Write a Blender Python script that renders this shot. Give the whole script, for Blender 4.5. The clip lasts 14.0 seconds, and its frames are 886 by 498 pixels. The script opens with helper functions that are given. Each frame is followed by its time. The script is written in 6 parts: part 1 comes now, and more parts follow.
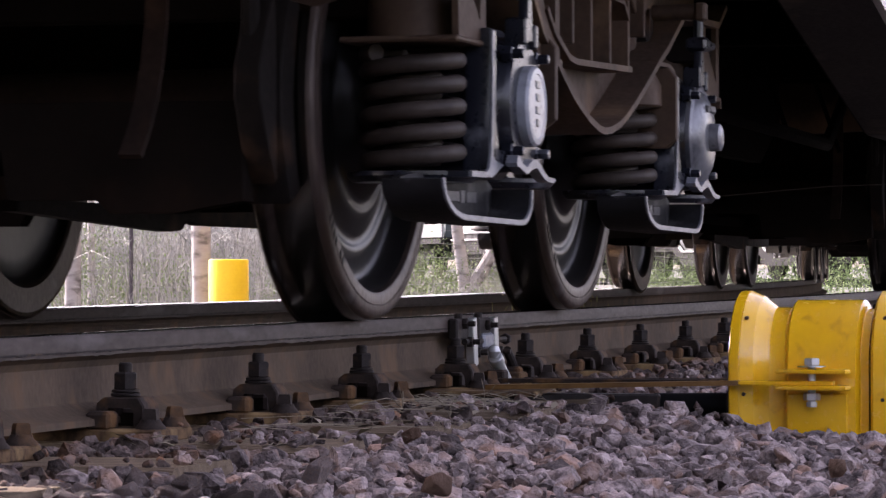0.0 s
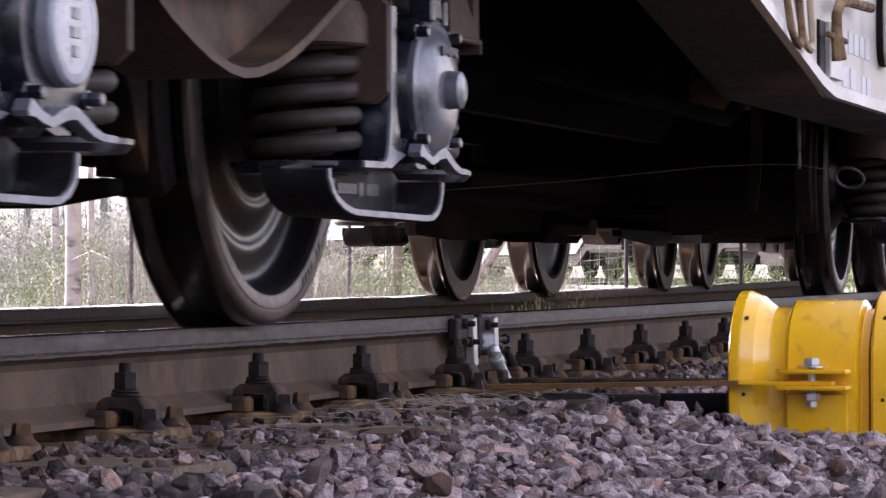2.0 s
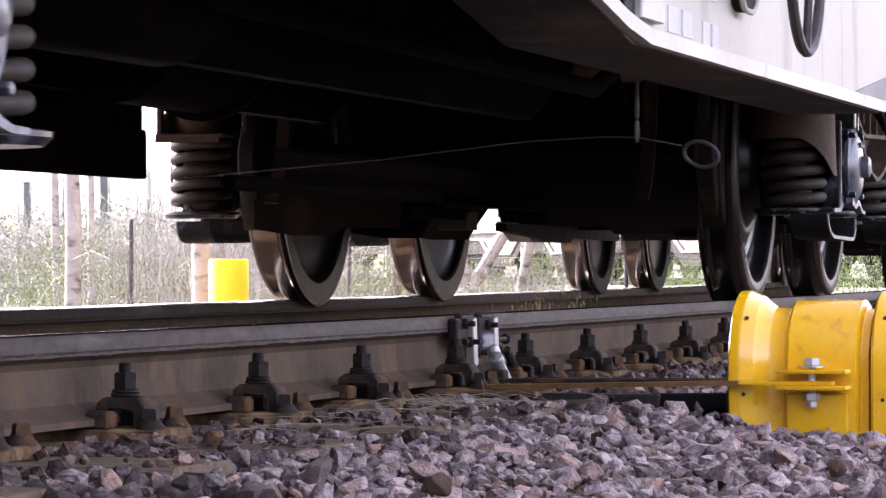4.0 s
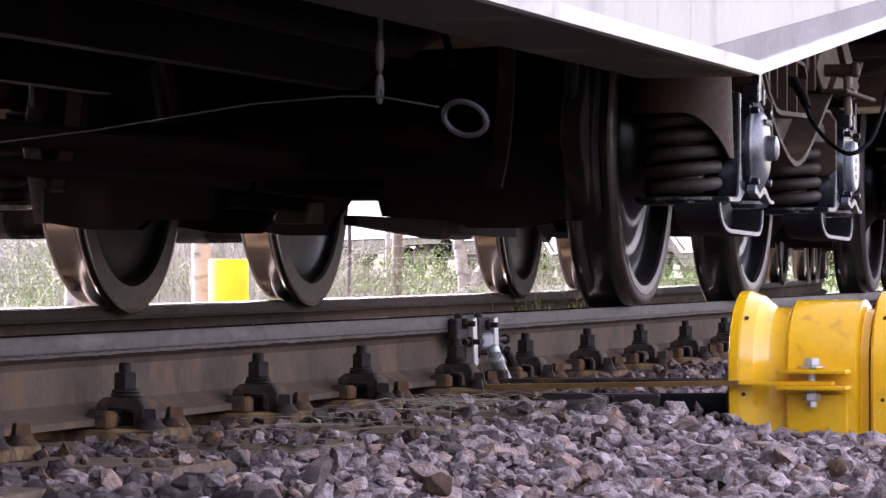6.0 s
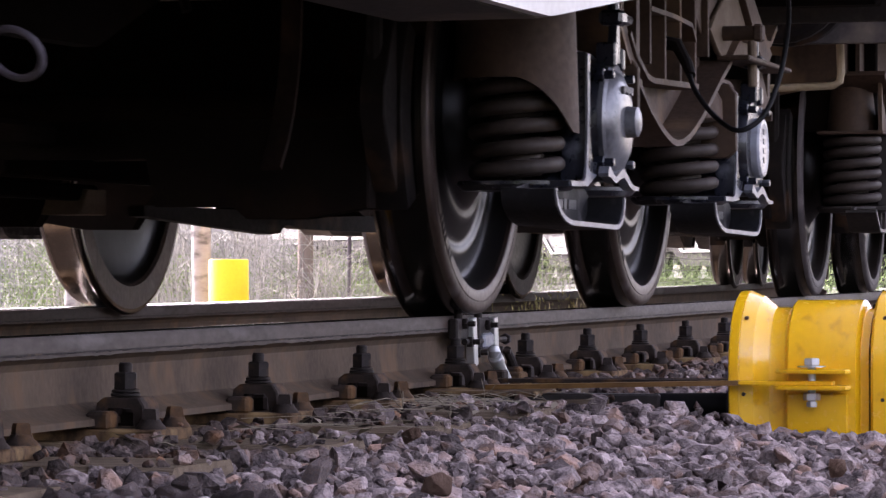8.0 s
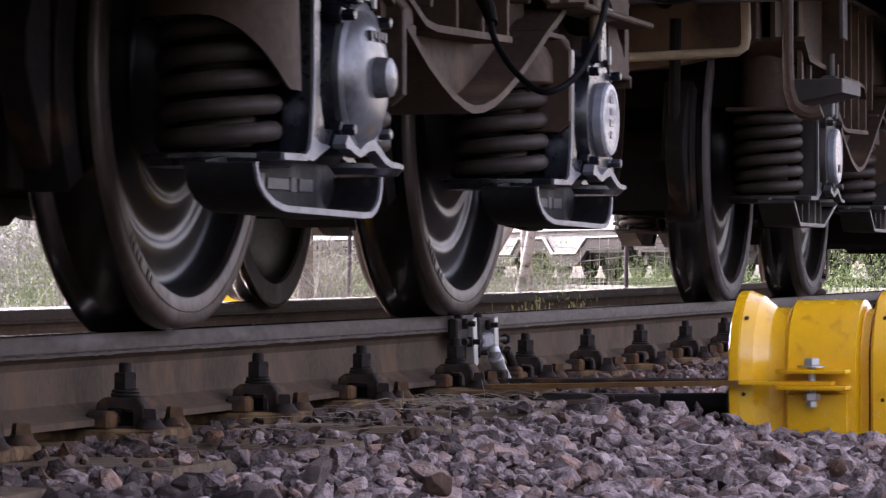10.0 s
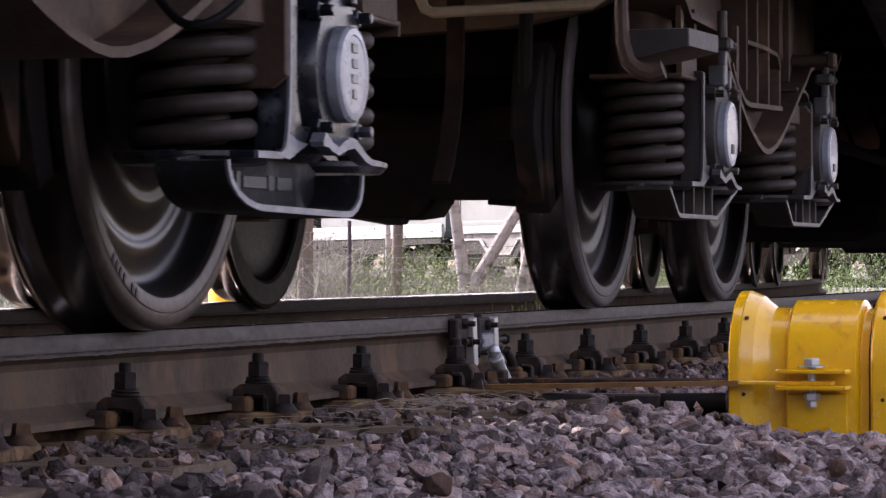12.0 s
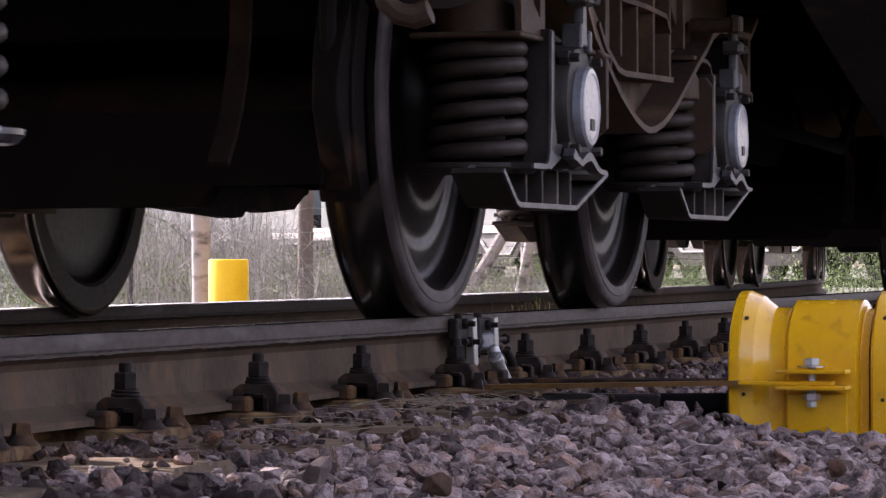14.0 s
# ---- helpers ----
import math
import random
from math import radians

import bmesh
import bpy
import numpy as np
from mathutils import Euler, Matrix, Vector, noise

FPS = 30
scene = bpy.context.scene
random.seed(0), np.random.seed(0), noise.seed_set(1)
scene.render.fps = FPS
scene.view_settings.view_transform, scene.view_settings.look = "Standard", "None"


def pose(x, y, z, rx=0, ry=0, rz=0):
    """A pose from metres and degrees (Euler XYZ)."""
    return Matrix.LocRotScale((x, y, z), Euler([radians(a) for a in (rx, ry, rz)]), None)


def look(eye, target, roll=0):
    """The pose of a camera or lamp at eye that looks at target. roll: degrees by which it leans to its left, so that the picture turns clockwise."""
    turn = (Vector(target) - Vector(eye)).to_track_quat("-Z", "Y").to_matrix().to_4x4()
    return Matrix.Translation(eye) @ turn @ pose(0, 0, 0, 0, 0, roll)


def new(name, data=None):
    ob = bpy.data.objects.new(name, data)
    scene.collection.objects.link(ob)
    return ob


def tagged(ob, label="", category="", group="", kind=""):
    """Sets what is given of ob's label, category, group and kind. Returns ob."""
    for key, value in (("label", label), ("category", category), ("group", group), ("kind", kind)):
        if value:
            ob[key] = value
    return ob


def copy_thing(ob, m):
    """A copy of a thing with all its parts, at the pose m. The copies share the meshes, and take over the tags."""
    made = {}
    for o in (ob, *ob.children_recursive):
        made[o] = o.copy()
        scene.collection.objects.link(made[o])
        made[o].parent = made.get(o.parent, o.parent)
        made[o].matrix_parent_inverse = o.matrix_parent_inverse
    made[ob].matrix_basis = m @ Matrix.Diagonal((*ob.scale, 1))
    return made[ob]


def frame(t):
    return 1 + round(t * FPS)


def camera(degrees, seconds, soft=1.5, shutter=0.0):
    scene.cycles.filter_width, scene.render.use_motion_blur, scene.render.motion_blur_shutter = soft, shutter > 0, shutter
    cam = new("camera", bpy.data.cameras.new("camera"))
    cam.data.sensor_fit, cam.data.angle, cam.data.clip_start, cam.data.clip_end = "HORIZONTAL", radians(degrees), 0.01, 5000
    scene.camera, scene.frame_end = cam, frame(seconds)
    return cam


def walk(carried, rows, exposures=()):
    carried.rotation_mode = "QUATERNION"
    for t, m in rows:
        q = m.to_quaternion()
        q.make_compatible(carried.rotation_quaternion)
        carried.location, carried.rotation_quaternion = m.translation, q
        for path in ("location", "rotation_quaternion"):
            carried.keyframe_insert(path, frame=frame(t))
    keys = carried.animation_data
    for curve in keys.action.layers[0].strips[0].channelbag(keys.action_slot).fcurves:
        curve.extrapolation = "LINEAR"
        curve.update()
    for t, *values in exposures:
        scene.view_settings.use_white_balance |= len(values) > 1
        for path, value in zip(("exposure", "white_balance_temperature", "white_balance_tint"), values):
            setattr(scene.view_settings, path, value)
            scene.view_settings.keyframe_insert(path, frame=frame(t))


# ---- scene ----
# The camera stands still beside the track; x runs along the track, y across it, z = 0 is the top of the rails.
MID = 2.930            # y of the track's centre line where it runs along x
BEND = 177.0           # the track lies in a curve of this radius, bending towards +y
START = 7.0            # x at which the curve runs along x
RAIL = 0.7525          # from the centre line to the middle of a rail
cam = camera(14.43, 14.0, soft=1.4, shutter=0.5)
_eye = (0.0, 0.0, 0.1071)
_aim = (math.cos(radians(15.766)) * 10, math.sin(radians(15.766)) * 10, 0.1071 + 10 * math.tan(radians(0.3104)))
walk(cam, [(0.0, look(_eye, _aim, -0.128)), (14.0, look(_eye, _aim, -0.128))], exposures=[
    (0.0, 2.3, 6580, 33), (1.5, 2.55, 6580, 33), (3.0, 2.95, 6550, 33), (5.5, 3.1, 6550, 32), (6.5, 3.0, 6550, 33), (8.0, 2.8, 6580, 33),
    (10.5, 2.4, 6600, 33), (12.0, 2.1, 6600, 34), (14.0, 2.0, 6600, 34)])

# How far the train has rolled by each moment, in metres.
RUN = [(0, 0.0), (0.5, -0.62), (1, -1.248), (1.5, -1.863), (2, -2.466), (2.5, -3.04), (3, -3.59), (5.5, -6.005), (6, -6.455), (6.5, -6.892),
       (7, -7.347), (7.5, -7.802), (8, -8.277), (10.5, -10.69), (11, -11.18), (11.5, -11.652), (12, -12.11), (12.5, -12.556), (13, -12.98), (13.5, -13.37), (14, -13.744)]


def rolled(t):
    n = len(RUN)
    slope = []
    for i in range(n):
        a, b = RUN[max(i - 1, 0)], RUN[min(i + 1, n - 1)]
        slope.append((b[1] - a[1]) / (b[0] - a[0]))
    for i in range(n - 1):
        (t0, s0), (t1, s1) = RUN[i], RUN[i + 1]
        if t <= t1:
            d = t1 - t0
            u = (t - t0) / d
            return ((2 * u ** 3 - 3 * u ** 2 + 1) * s0 + (u ** 3 - 2 * u ** 2 + u) * d * slope[i]
                    + (3 * u ** 2 - 2 * u ** 3) * s1 + (u ** 3 - u ** 2) * d * slope[i + 1])
    return RUN[-1][1]


def arc(s, o=0.0, z=0.0, origin=True):
    """The pose at s metres along the curved track and o across it (+ is the far side)."""
    a = (s - START) / BEND if origin else s / BEND
    m = pose((BEND - o) * math.sin(a), BEND - (BEND - o) * math.cos(a), z, rz=math.degrees(a))
    return Matrix.Translation((START, MID, 0)) @ m if origin else m


# ---- light ----
SUN_AZ = radians(65)                # from the x axis towards y
SUN_EL = radians(36)
world = bpy.data.worlds.new("world")
scene.world = world
world.use_nodes = True
_wn = world.node_tree.nodes
_sky = _wn.new("ShaderNodeTexSky")
_sky.sky_type, _sky.sun_disc = "NISHITA", False
_sky.sun_elevation, _sky.sun_rotation = SUN_EL, math.pi / 2 - SUN_AZ
_sky.air_density, _sky.dust_density, _sky.ozone_density = 1.0, 3.0, 0.6
_haze = _wn.new("ShaderNodeHueSaturation")      # thin high haze takes some blue out of the sky
_haze.inputs["Saturation"].default_value = 0.55
world.node_tree.links.new(_sky.outputs[0], _haze.inputs["Color"])
world.node_tree.links.new(_haze.outputs[0], _wn["Background"].inputs[0])
_wn["Background"].inputs[1].default_value = 0.15
_sun = bpy.data.lights.new("sun", "SUN")
_sun.energy, _sun.angle, _sun.color = 3.4, radians(0.53), (0.975, 0.985, 0.93)
_s = new("sun", _sun)
_s.matrix_world = look((0, 0, 0), (-math.cos(SUN_AZ) * math.cos(SUN_EL), -math.sin(SUN_AZ) * math.cos(SUN_EL), -math.sin(SUN_EL)))


# ---- materials ----
def material(name, color, color2=None, rough=0.7, metal=0.0, scale=8.0, fine=60.0, bump=0.3, spread=0.5, dist=0.004, vary=0.0, coat=0.0, stretch=(1, 1, 1), third=None, third_at=0.62, third_scale=3.0, spec=0.3, rvar=0.13):
    """A surface of two colours mixed by large and fine noise, with fine relief; third: a stain or rust colour in patches."""
    m = bpy.data.materials.new(name)
    m.use_nodes = True
    nt = m.node_tree
    n, l = nt.nodes, nt.links
    b = n["Principled BSDF"]
    b.inputs["Metallic"].default_value = metal
    b.inputs["Coat Weight"].default_value = coat
    b.inputs["Specular IOR Level"].default_value = spec
    tc = n.new("ShaderNodeTexCoord")
    mp = n.new("ShaderNodeMapping")
    mp.inputs["Scale"].default_value = stretch
    l.new(tc.outputs["Object"], mp.inputs[0])
    big, small = n.new("ShaderNodeTexNoise"), n.new("ShaderNodeTexNoise")
    for node, s in ((big, scale), (small, fine)):
        node.inputs["Scale"].default_value = s
        node.inputs["Detail"].default_value = 6
        l.new(mp.outputs[0], node.inputs["Vector"])
    add = n.new("ShaderNodeMath")
    add.operation = "MULTIPLY_ADD"
    add.inputs[1].default_value = 0.45
    l.new(small.outputs[0], add.inputs[0])
    l.new(big.outputs[0], add.inputs[2])
    ramp = n.new("ShaderNodeMapRange")
    ramp.inputs[1].default_value, ramp.inputs[2].default_value = 0.72 - spread / 2, 0.72 + spread / 2
    l.new(add.outputs[0], ramp.inputs[0])
    mix = n.new("ShaderNodeMix")
    mix.data_type = "RGBA"
    l.new(ramp.outputs[0], mix.inputs[0])
    mix.inputs[6].default_value = (*color, 1)
    mix.inputs[7].default_value = (*(color2 or [c * 0.6 for c in color]), 1)
    out = mix.outputs[2]
    if third:
        pat = n.new("ShaderNodeTexNoise")
        pat.inputs["Scale"].default_value, pat.inputs["Detail"].default_value = third_scale, 9
        l.new(mp.outputs[0], pat.inputs["Vector"])
        r2 = n.new("ShaderNodeMapRange")
        r2.inputs[1].default_value, r2.inputs[2].default_value = third_at - 0.06, third_at + 0.08
        l.new(pat.outputs[0], r2.inputs[0])
        mx = n.new("ShaderNodeMix")
        mx.data_type = "RGBA"
        l.new(r2.outputs[0], mx.inputs[0])
        l.new(out, mx.inputs[6])
        mx.inputs[7].default_value = (*third, 1)
        out = mx.outputs[2]
    if vary:
        info = n.new("ShaderNodeObjectInfo")
        geo = n.new("ShaderNodeNewGeometry")
        sm = n.new("ShaderNodeMath")
        sm.operation = "ADD"
        l.new(info.outputs["Random"], sm.inputs[0])
        l.new(geo.outputs["Random Per Island"], sm.inputs[1])
        fr = n.new("ShaderNodeMath")
        fr.operation = "FRACT"
        l.new(sm.outputs[0], fr.inputs[0])
        mr = n.new("ShaderNodeMapRange")
        mr.inputs[3].default_value, mr.inputs[4].default_value = 1 - vary, 1 + vary
        l.new(fr.outputs[0], mr.inputs[0])
        hsv = n.new("ShaderNodeHueSaturation")
        l.new(mr.outputs[0], hsv.inputs["Value"])
        l.new(out, hsv.inputs["Color"])
        out = hsv.outputs[0]
    l.new(out, b.inputs["Base Color"])
    rr = n.new("ShaderNodeMapRange")
    rr.inputs[3].default_value, rr.inputs[4].default_value = max(rough - rvar, 0.05), min(rough + rvar, 1)
    l.new(small.outputs[0], rr.inputs[0])
    l.new(rr.outputs[0], b.inputs["Roughness"])
    if bump:
        bp = n.new("ShaderNodeBump")
        bp.inputs["Strength"].default_value, bp.inputs["Distance"].default_value = bump, dist
        l.new(add.outputs[0], bp.inputs["Height"])
        l.new(bp.outputs[0], b.inputs["Normal"])
    return m


# Grime on steel, darkened further to take in the gloom around the wheels.
GRIME_SHADE = material("grimy_steel_in_shade", (0.010, 0.0068, 0.0058), (0.0035, 0.0027, 0.0025), 0.75, scale=6, third=(0.052, 0.027, 0.015), third_at=0.62, third_scale=5, spec=0.15)
FRAME_BROWN = material("brown_bogie_paint", (0.080, 0.050, 0.034), (0.035, 0.022, 0.016), 0.65, scale=5, third=(0.15, 0.092, 0.054), third_at=0.6, spec=0.2)
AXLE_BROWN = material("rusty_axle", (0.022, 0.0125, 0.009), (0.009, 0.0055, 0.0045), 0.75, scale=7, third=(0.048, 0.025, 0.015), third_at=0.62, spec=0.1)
# Dirt taken down to near black: the shade below the floor is in it.
UNDER = material("underframe_dirt_in_shade", (0.0085, 0.006, 0.005), (0.0035, 0.0026, 0.0022), 0.95, scale=4, third=(0.016, 0.009, 0.006), third_at=0.64, spec=0.05)
BOX_BLACK = material("black_axle_box_paint", (0.016, 0.018, 0.028), (0.006, 0.007, 0.011), 0.30, scale=9, bump=0.3, coat=0.15, third=(0.085, 0.09, 0.105), third_at=0.655, third_scale=14, spec=0.45)
TRAY = material("dull_black_casting", (0.016, 0.016, 0.018), (0.006, 0.006, 0.007), 0.6, scale=14, fine=90, third=(0.085, 0.082, 0.085), third_at=0.60, third_scale=11, spec=0.15)
BOX_GREY = material("grey_axle_box_paint", (0.040, 0.034, 0.031), (0.018, 0.0155, 0.014), 0.55, scale=9, third=(0.12, 0.105, 0.092), third_at=0.62, spec=0.25)
BOX_WORN = material("chafed_casting", (0.115, 0.112, 0.118), (0.045, 0.046, 0.052), 0.45, metal=0.2, scale=18, fine=120)
LID_WHITE = material("pale_lid_paint", (0.36, 0.385, 0.44), (0.17, 0.178, 0.20), 0.30, scale=12, coat=0.3, third=(0.09, 0.09, 0.10), third_at=0.64, third_scale=16)
LID_GREY = material("dusty_cover_paint", (0.185, 0.19, 0.208), (0.080, 0.082, 0.092), 0.32, metal=0.25, scale=14, third=(0.05, 0.052, 0.062), third_at=0.62, third_scale=9, coat=0.3)
SPRING = material("spring_steel", (0.052, 0.039, 0.033), (0.021, 0.016, 0.0135), 0.55, scale=12, third=(0.105, 0.058, 0.030), third_at=0.64, spec=0.2)
WHEEL_BLACK = material("black_wheel_grease", (0.017, 0.016, 0.017), (0.009, 0.0087, 0.0092), 0.34, scale=4, fine=20, bump=0.02, coat=0.0, spec=0.42, rvar=0.06)
WHEEL_BROWN = material("dusty_wheel", (0.022, 0.0155, 0.0125), (0.009, 0.0068, 0.0057), 0.42, scale=5, bump=0.05, spec=0.35)
TYRE_SIDE = material("tyre_side", (0.090, 0.064, 0.054), (0.040, 0.029, 0.026), 0.45, metal=0.2, scale=9, third=(0.13, 0.11, 0.11), third_at=0.66, third_scale=8)
TYRE_DUSTY = material("dusty_tyre_side", (0.092, 0.078, 0.077), (0.055, 0.046, 0.046), 0.6, scale=9, third=(0.12, 0.10, 0.098), third_at=0.62, third_scale=8, spec=0.2)
TREAD = material("polished_tread", (0.24, 0.225, 0.205), (0.065, 0.053, 0.044), 0.19, metal=1.0, scale=3, bump=0.02, rvar=0.07)
RAIL_SIDE = material("rail_rust", (0.104, 0.074, 0.052), (0.056, 0.041, 0.031), 0.8, scale=6, fine=80, stretch=(1.2, 1, 0.8), spread=0.5, third=(0.118, 0.076, 0.047), third_at=0.60, third_scale=10, spec=0.08)
RAIL_HEAD = material("rail_head_side", (0.062, 0.046, 0.039), (0.034, 0.026, 0.023), 0.6, metal=0.1, scale=5, stretch=(0.5, 1, 1.6), third=(0.10, 0.085, 0.08), third_at=0.64, third_scale=5, spec=0.15)
RAIL_TOP = material("rail_running_band", (0.62, 0.62, 0.63), (0.5, 0.5, 0.51), 0.22, metal=1.0, scale=3, bump=0.02, stretch=(0.1, 1, 1))
BOLT = material("bolt_rust", (0.030, 0.023, 0.021), (0.015, 0.012, 0.0115), 0.65, scale=30, fine=160, third=(0.09, 0.055, 0.03), third_at=0.64, third_scale=18, spec=0.15)
CLAMP = material("clamp_rust", (0.048, 0.034, 0.028), (0.019, 0.015, 0.014), 0.8, scale=25, fine=150, third=(0.13, 0.068, 0.030), third_at=0.58, third_scale=14, spec=0.12)
PLATE = material("plate_rust", (0.150, 0.092, 0.050), (0.052, 0.034, 0.024), 0.9, scale=24, fine=120, spread=0.3, third=(0.30, 0.20, 0.10), third_at=0.6, third_scale=12, spec=0.08)
WOOD = material("weathered_sleeper_wood", (0.22, 0.165, 0.115), (0.10, 0.073, 0.052), 0.9, scale=5, fine=40, stretch=(9, 0.8, 9), bump=0.7, dist=0.01, spec=0.1)
STONE = material("ballast_stone", (0.32, 0.257, 0.245), (0.098, 0.078, 0.077), 0.82, scale=40, fine=190, bump=1.0, dist=0.010, vary=0.62, spread=0.26, third=(0.235, 0.150, 0.115), third_at=0.59, third_scale=12, spec=0.1)
STONE_RUSTY = material("dusty_ballast_stone", (0.155, 0.118, 0.106), (0.058, 0.045, 0.042), 0.92, scale=34, fine=170, bump=1.0, dist=0.010, vary=0.6, spread=0.28, third=(0.17, 0.090, 0.054), third_at=0.58, third_scale=12, spec=0.06)
STONE_BROWN = material("rust_brown_stone", (0.23, 0.145, 0.105), (0.12, 0.075, 0.056), 0.9, scale=30, fine=150, bump=1.0, dist=0.006, spec=0.08)
# Grit colour lowered so that gaps between stones look deep in shade.
FINES = material("ballast_grit_gap_shade", (0.050, 0.039, 0.034), (0.021, 0.017, 0.015), 0.95, scale=30, fine=200, bump=0.8, dist=0.004, spec=0.05)
STRAW = material("straw", (0.26, 0.22, 0.16), (0.17, 0.14, 0.105), 0.85, scale=9, vary=0.3)
WEED = material("dry_weeds", (0.24, 0.21, 0.09), (0.14, 0.13, 0.05), 0.85, scale=9, vary=0.4)
RODRUST = material("rod_rust", (0.30, 0.165, 0.060), (0.15, 0.082, 0.036), 0.65, scale=10, fine=80, stretch=(1, 0.3, 1), spec=0.15)
YELLOW = material("yellow_paint", (0.84, 0.47, 0.005), (0.74, 0.385, 0.005), 0.24, scale=6, bump=0.06, coat=0.45, third=(0.58, 0.29, 0.012), third_at=0.67, third_scale=24, spec=0.5)
YELLOW_POST = material("yellow_post_paint", (0.80, 0.50, 0.006), (0.70, 0.42, 0.006), 0.5, scale=4)
GALV = material("galvanised_steel", (0.55, 0.55, 0.54), (0.38, 0.38, 0.38), 0.4, metal=0.7, scale=20)
DARKROD = material("dark_beam", (0.060, 0.052, 0.050), (0.03, 0.027, 0.027), 0.6, scale=8)
RUBBER = material("black_rubber", (0.008, 0.008, 0.009), (0.005, 0.005, 0.0055), 0.6, scale=20, spec=0.12)
CAR_GREY = material("wagon_grey_paint", (0.43, 0.405, 0.345), (0.355, 0.333, 0.285), 0.5, scale=1.5, bump=0.06, stretch=(1.6, 1, 0.5), third=(0.26, 0.235, 0.215), third_at=0.64, third_scale=2.5)
CAR_BAND = material("darker_grey_band", (0.225, 0.212, 0.208), (0.165, 0.155, 0.152), 0.6, scale=3, bump=0.06)
CAR_SILL = material("sill_white_paint", (0.57, 0.55, 0.51), (0.41, 0.39, 0.36), 0.45, scale=3, bump=0.08, third=(0.30, 0.27, 0.25), third_at=0.66, third_scale=7)
# Far darker than the side paint: the underside's shade is in this colour.
CAR_UNDER_SHADE = material("sill_underside", (0.046, 0.039, 0.037), (0.023, 0.0195, 0.019), 0.75, scale=2.5, third=(0.11, 0.088, 0.068), third_at=0.62, spec=0.15)
MARK = material("faded_lettering", (0.52, 0.515, 0.505), (0.42, 0.41, 0.40), 0.6, scale=9, fine=80, bump=0)
MARK_DARK = material("dark_lettering", (0.05, 0.05, 0.05), (0.03, 0.03, 0.03), 0.6, scale=9, bump=0)
# Tan of the dusty brackets; on the rod bracket it stands for sunlight.
DUST_SUN_TAN = material("tan_dust_and_sunlit", (0.17, 0.128, 0.092), (0.10, 0.074, 0.054), 0.75, scale=7, spec=0.1)
PIPE_TAN = material("tan_pipe_paint", (0.36, 0.29, 0.19), (0.22, 0.17, 0.11), 0.6, scale=8)
FENCEWIRE = material("fence_wire", (0.24, 0.24, 0.235), (0.16, 0.16, 0.155), 0.5, scale=20)
WIRE = material("grey_wire", (0.075, 0.064, 0.074), (0.04, 0.034, 0.04), 0.65, scale=20, spec=0.2)
WORN = material("worn_bare_edge", (0.25, 0.262, 0.305), (0.105, 0.112, 0.132), 0.36, metal=0.4, scale=14, fine=90)
GROUND = material("dry_ground", (0.125, 0.12, 0.108), (0.066, 0.064, 0.055), 0.95, scale=0.6, fine=9, bump=0.6, dist=0.03, spec=0.1)
GRAVEL = material("far_gravel", (0.155, 0.155, 0.145), (0.10, 0.10, 0.092), 0.95, scale=3, fine=25, bump=0.6, dist=0.02, spec=0.1)
BARK = material("birch_bark", (0.36, 0.335, 0.32), (0.23, 0.205, 0.195), 0.85, scale=5, fine=24, stretch=(0.7, 0.7, 1.6), third=(0.035, 0.028, 0.026), third_at=0.60, third_scale=7, spec=0.15)
BARK_BROWN = material("pine_bark", (0.175, 0.145, 0.128), (0.09, 0.072, 0.063), 0.9, scale=6, fine=30, stretch=(1, 1, 0.4), spec=0.1)
TWIG = material("bare_twigs", (0.27, 0.262, 0.24), (0.13, 0.125, 0.112), 0.9, scale=3, vary=0.45, spec=0.1)
LEAF = material("spring_leaves", (0.160, 0.215, 0.080), (0.090, 0.128, 0.045), 0.7, scale=3, vary=0.4, spec=0.15)
DRYGRASS = material("dry_grass", (0.26, 0.258, 0.205), (0.17, 0.167, 0.125), 0.9, scale=3, vary=0.3, spec=0.1)
# Dark cover of the added bank that holds back light from the side.
BANK = material("sky_blocking_bank", (0.045, 0.06, 0.025), (0.02, 0.028, 0.012), 0.95, scale=0.8, fine=6, bump=1.0, dist=0.2)
BOX_PALE = material("pale_container_paint", (0.125, 0.143, 0.136), (0.092, 0.106, 0.101), 0.6, scale=1.2)
BOX_STEEL = material("grey_container_paint", (0.11, 0.133, 0.13), (0.085, 0.103, 0.101), 0.6, scale=1.2)
SKIRT = material("stained_grey_skirt", (0.165, 0.168, 0.160), (0.09, 0.092, 0.088), 0.7, scale=1.6, fine=9, third=(0.04, 0.038, 0.035), third_at=0.62, third_scale=2.2)
RIM_WHITE = material("far_white_paint", (0.36, 0.37, 0.36), (0.25, 0.26, 0.25), 0.6, scale=1.5)
FAR_DARK = material("far_running_gear", (0.020, 0.019, 0.018), (0.012, 0.011, 0.0105), 0.8, scale=2, spec=0.15)


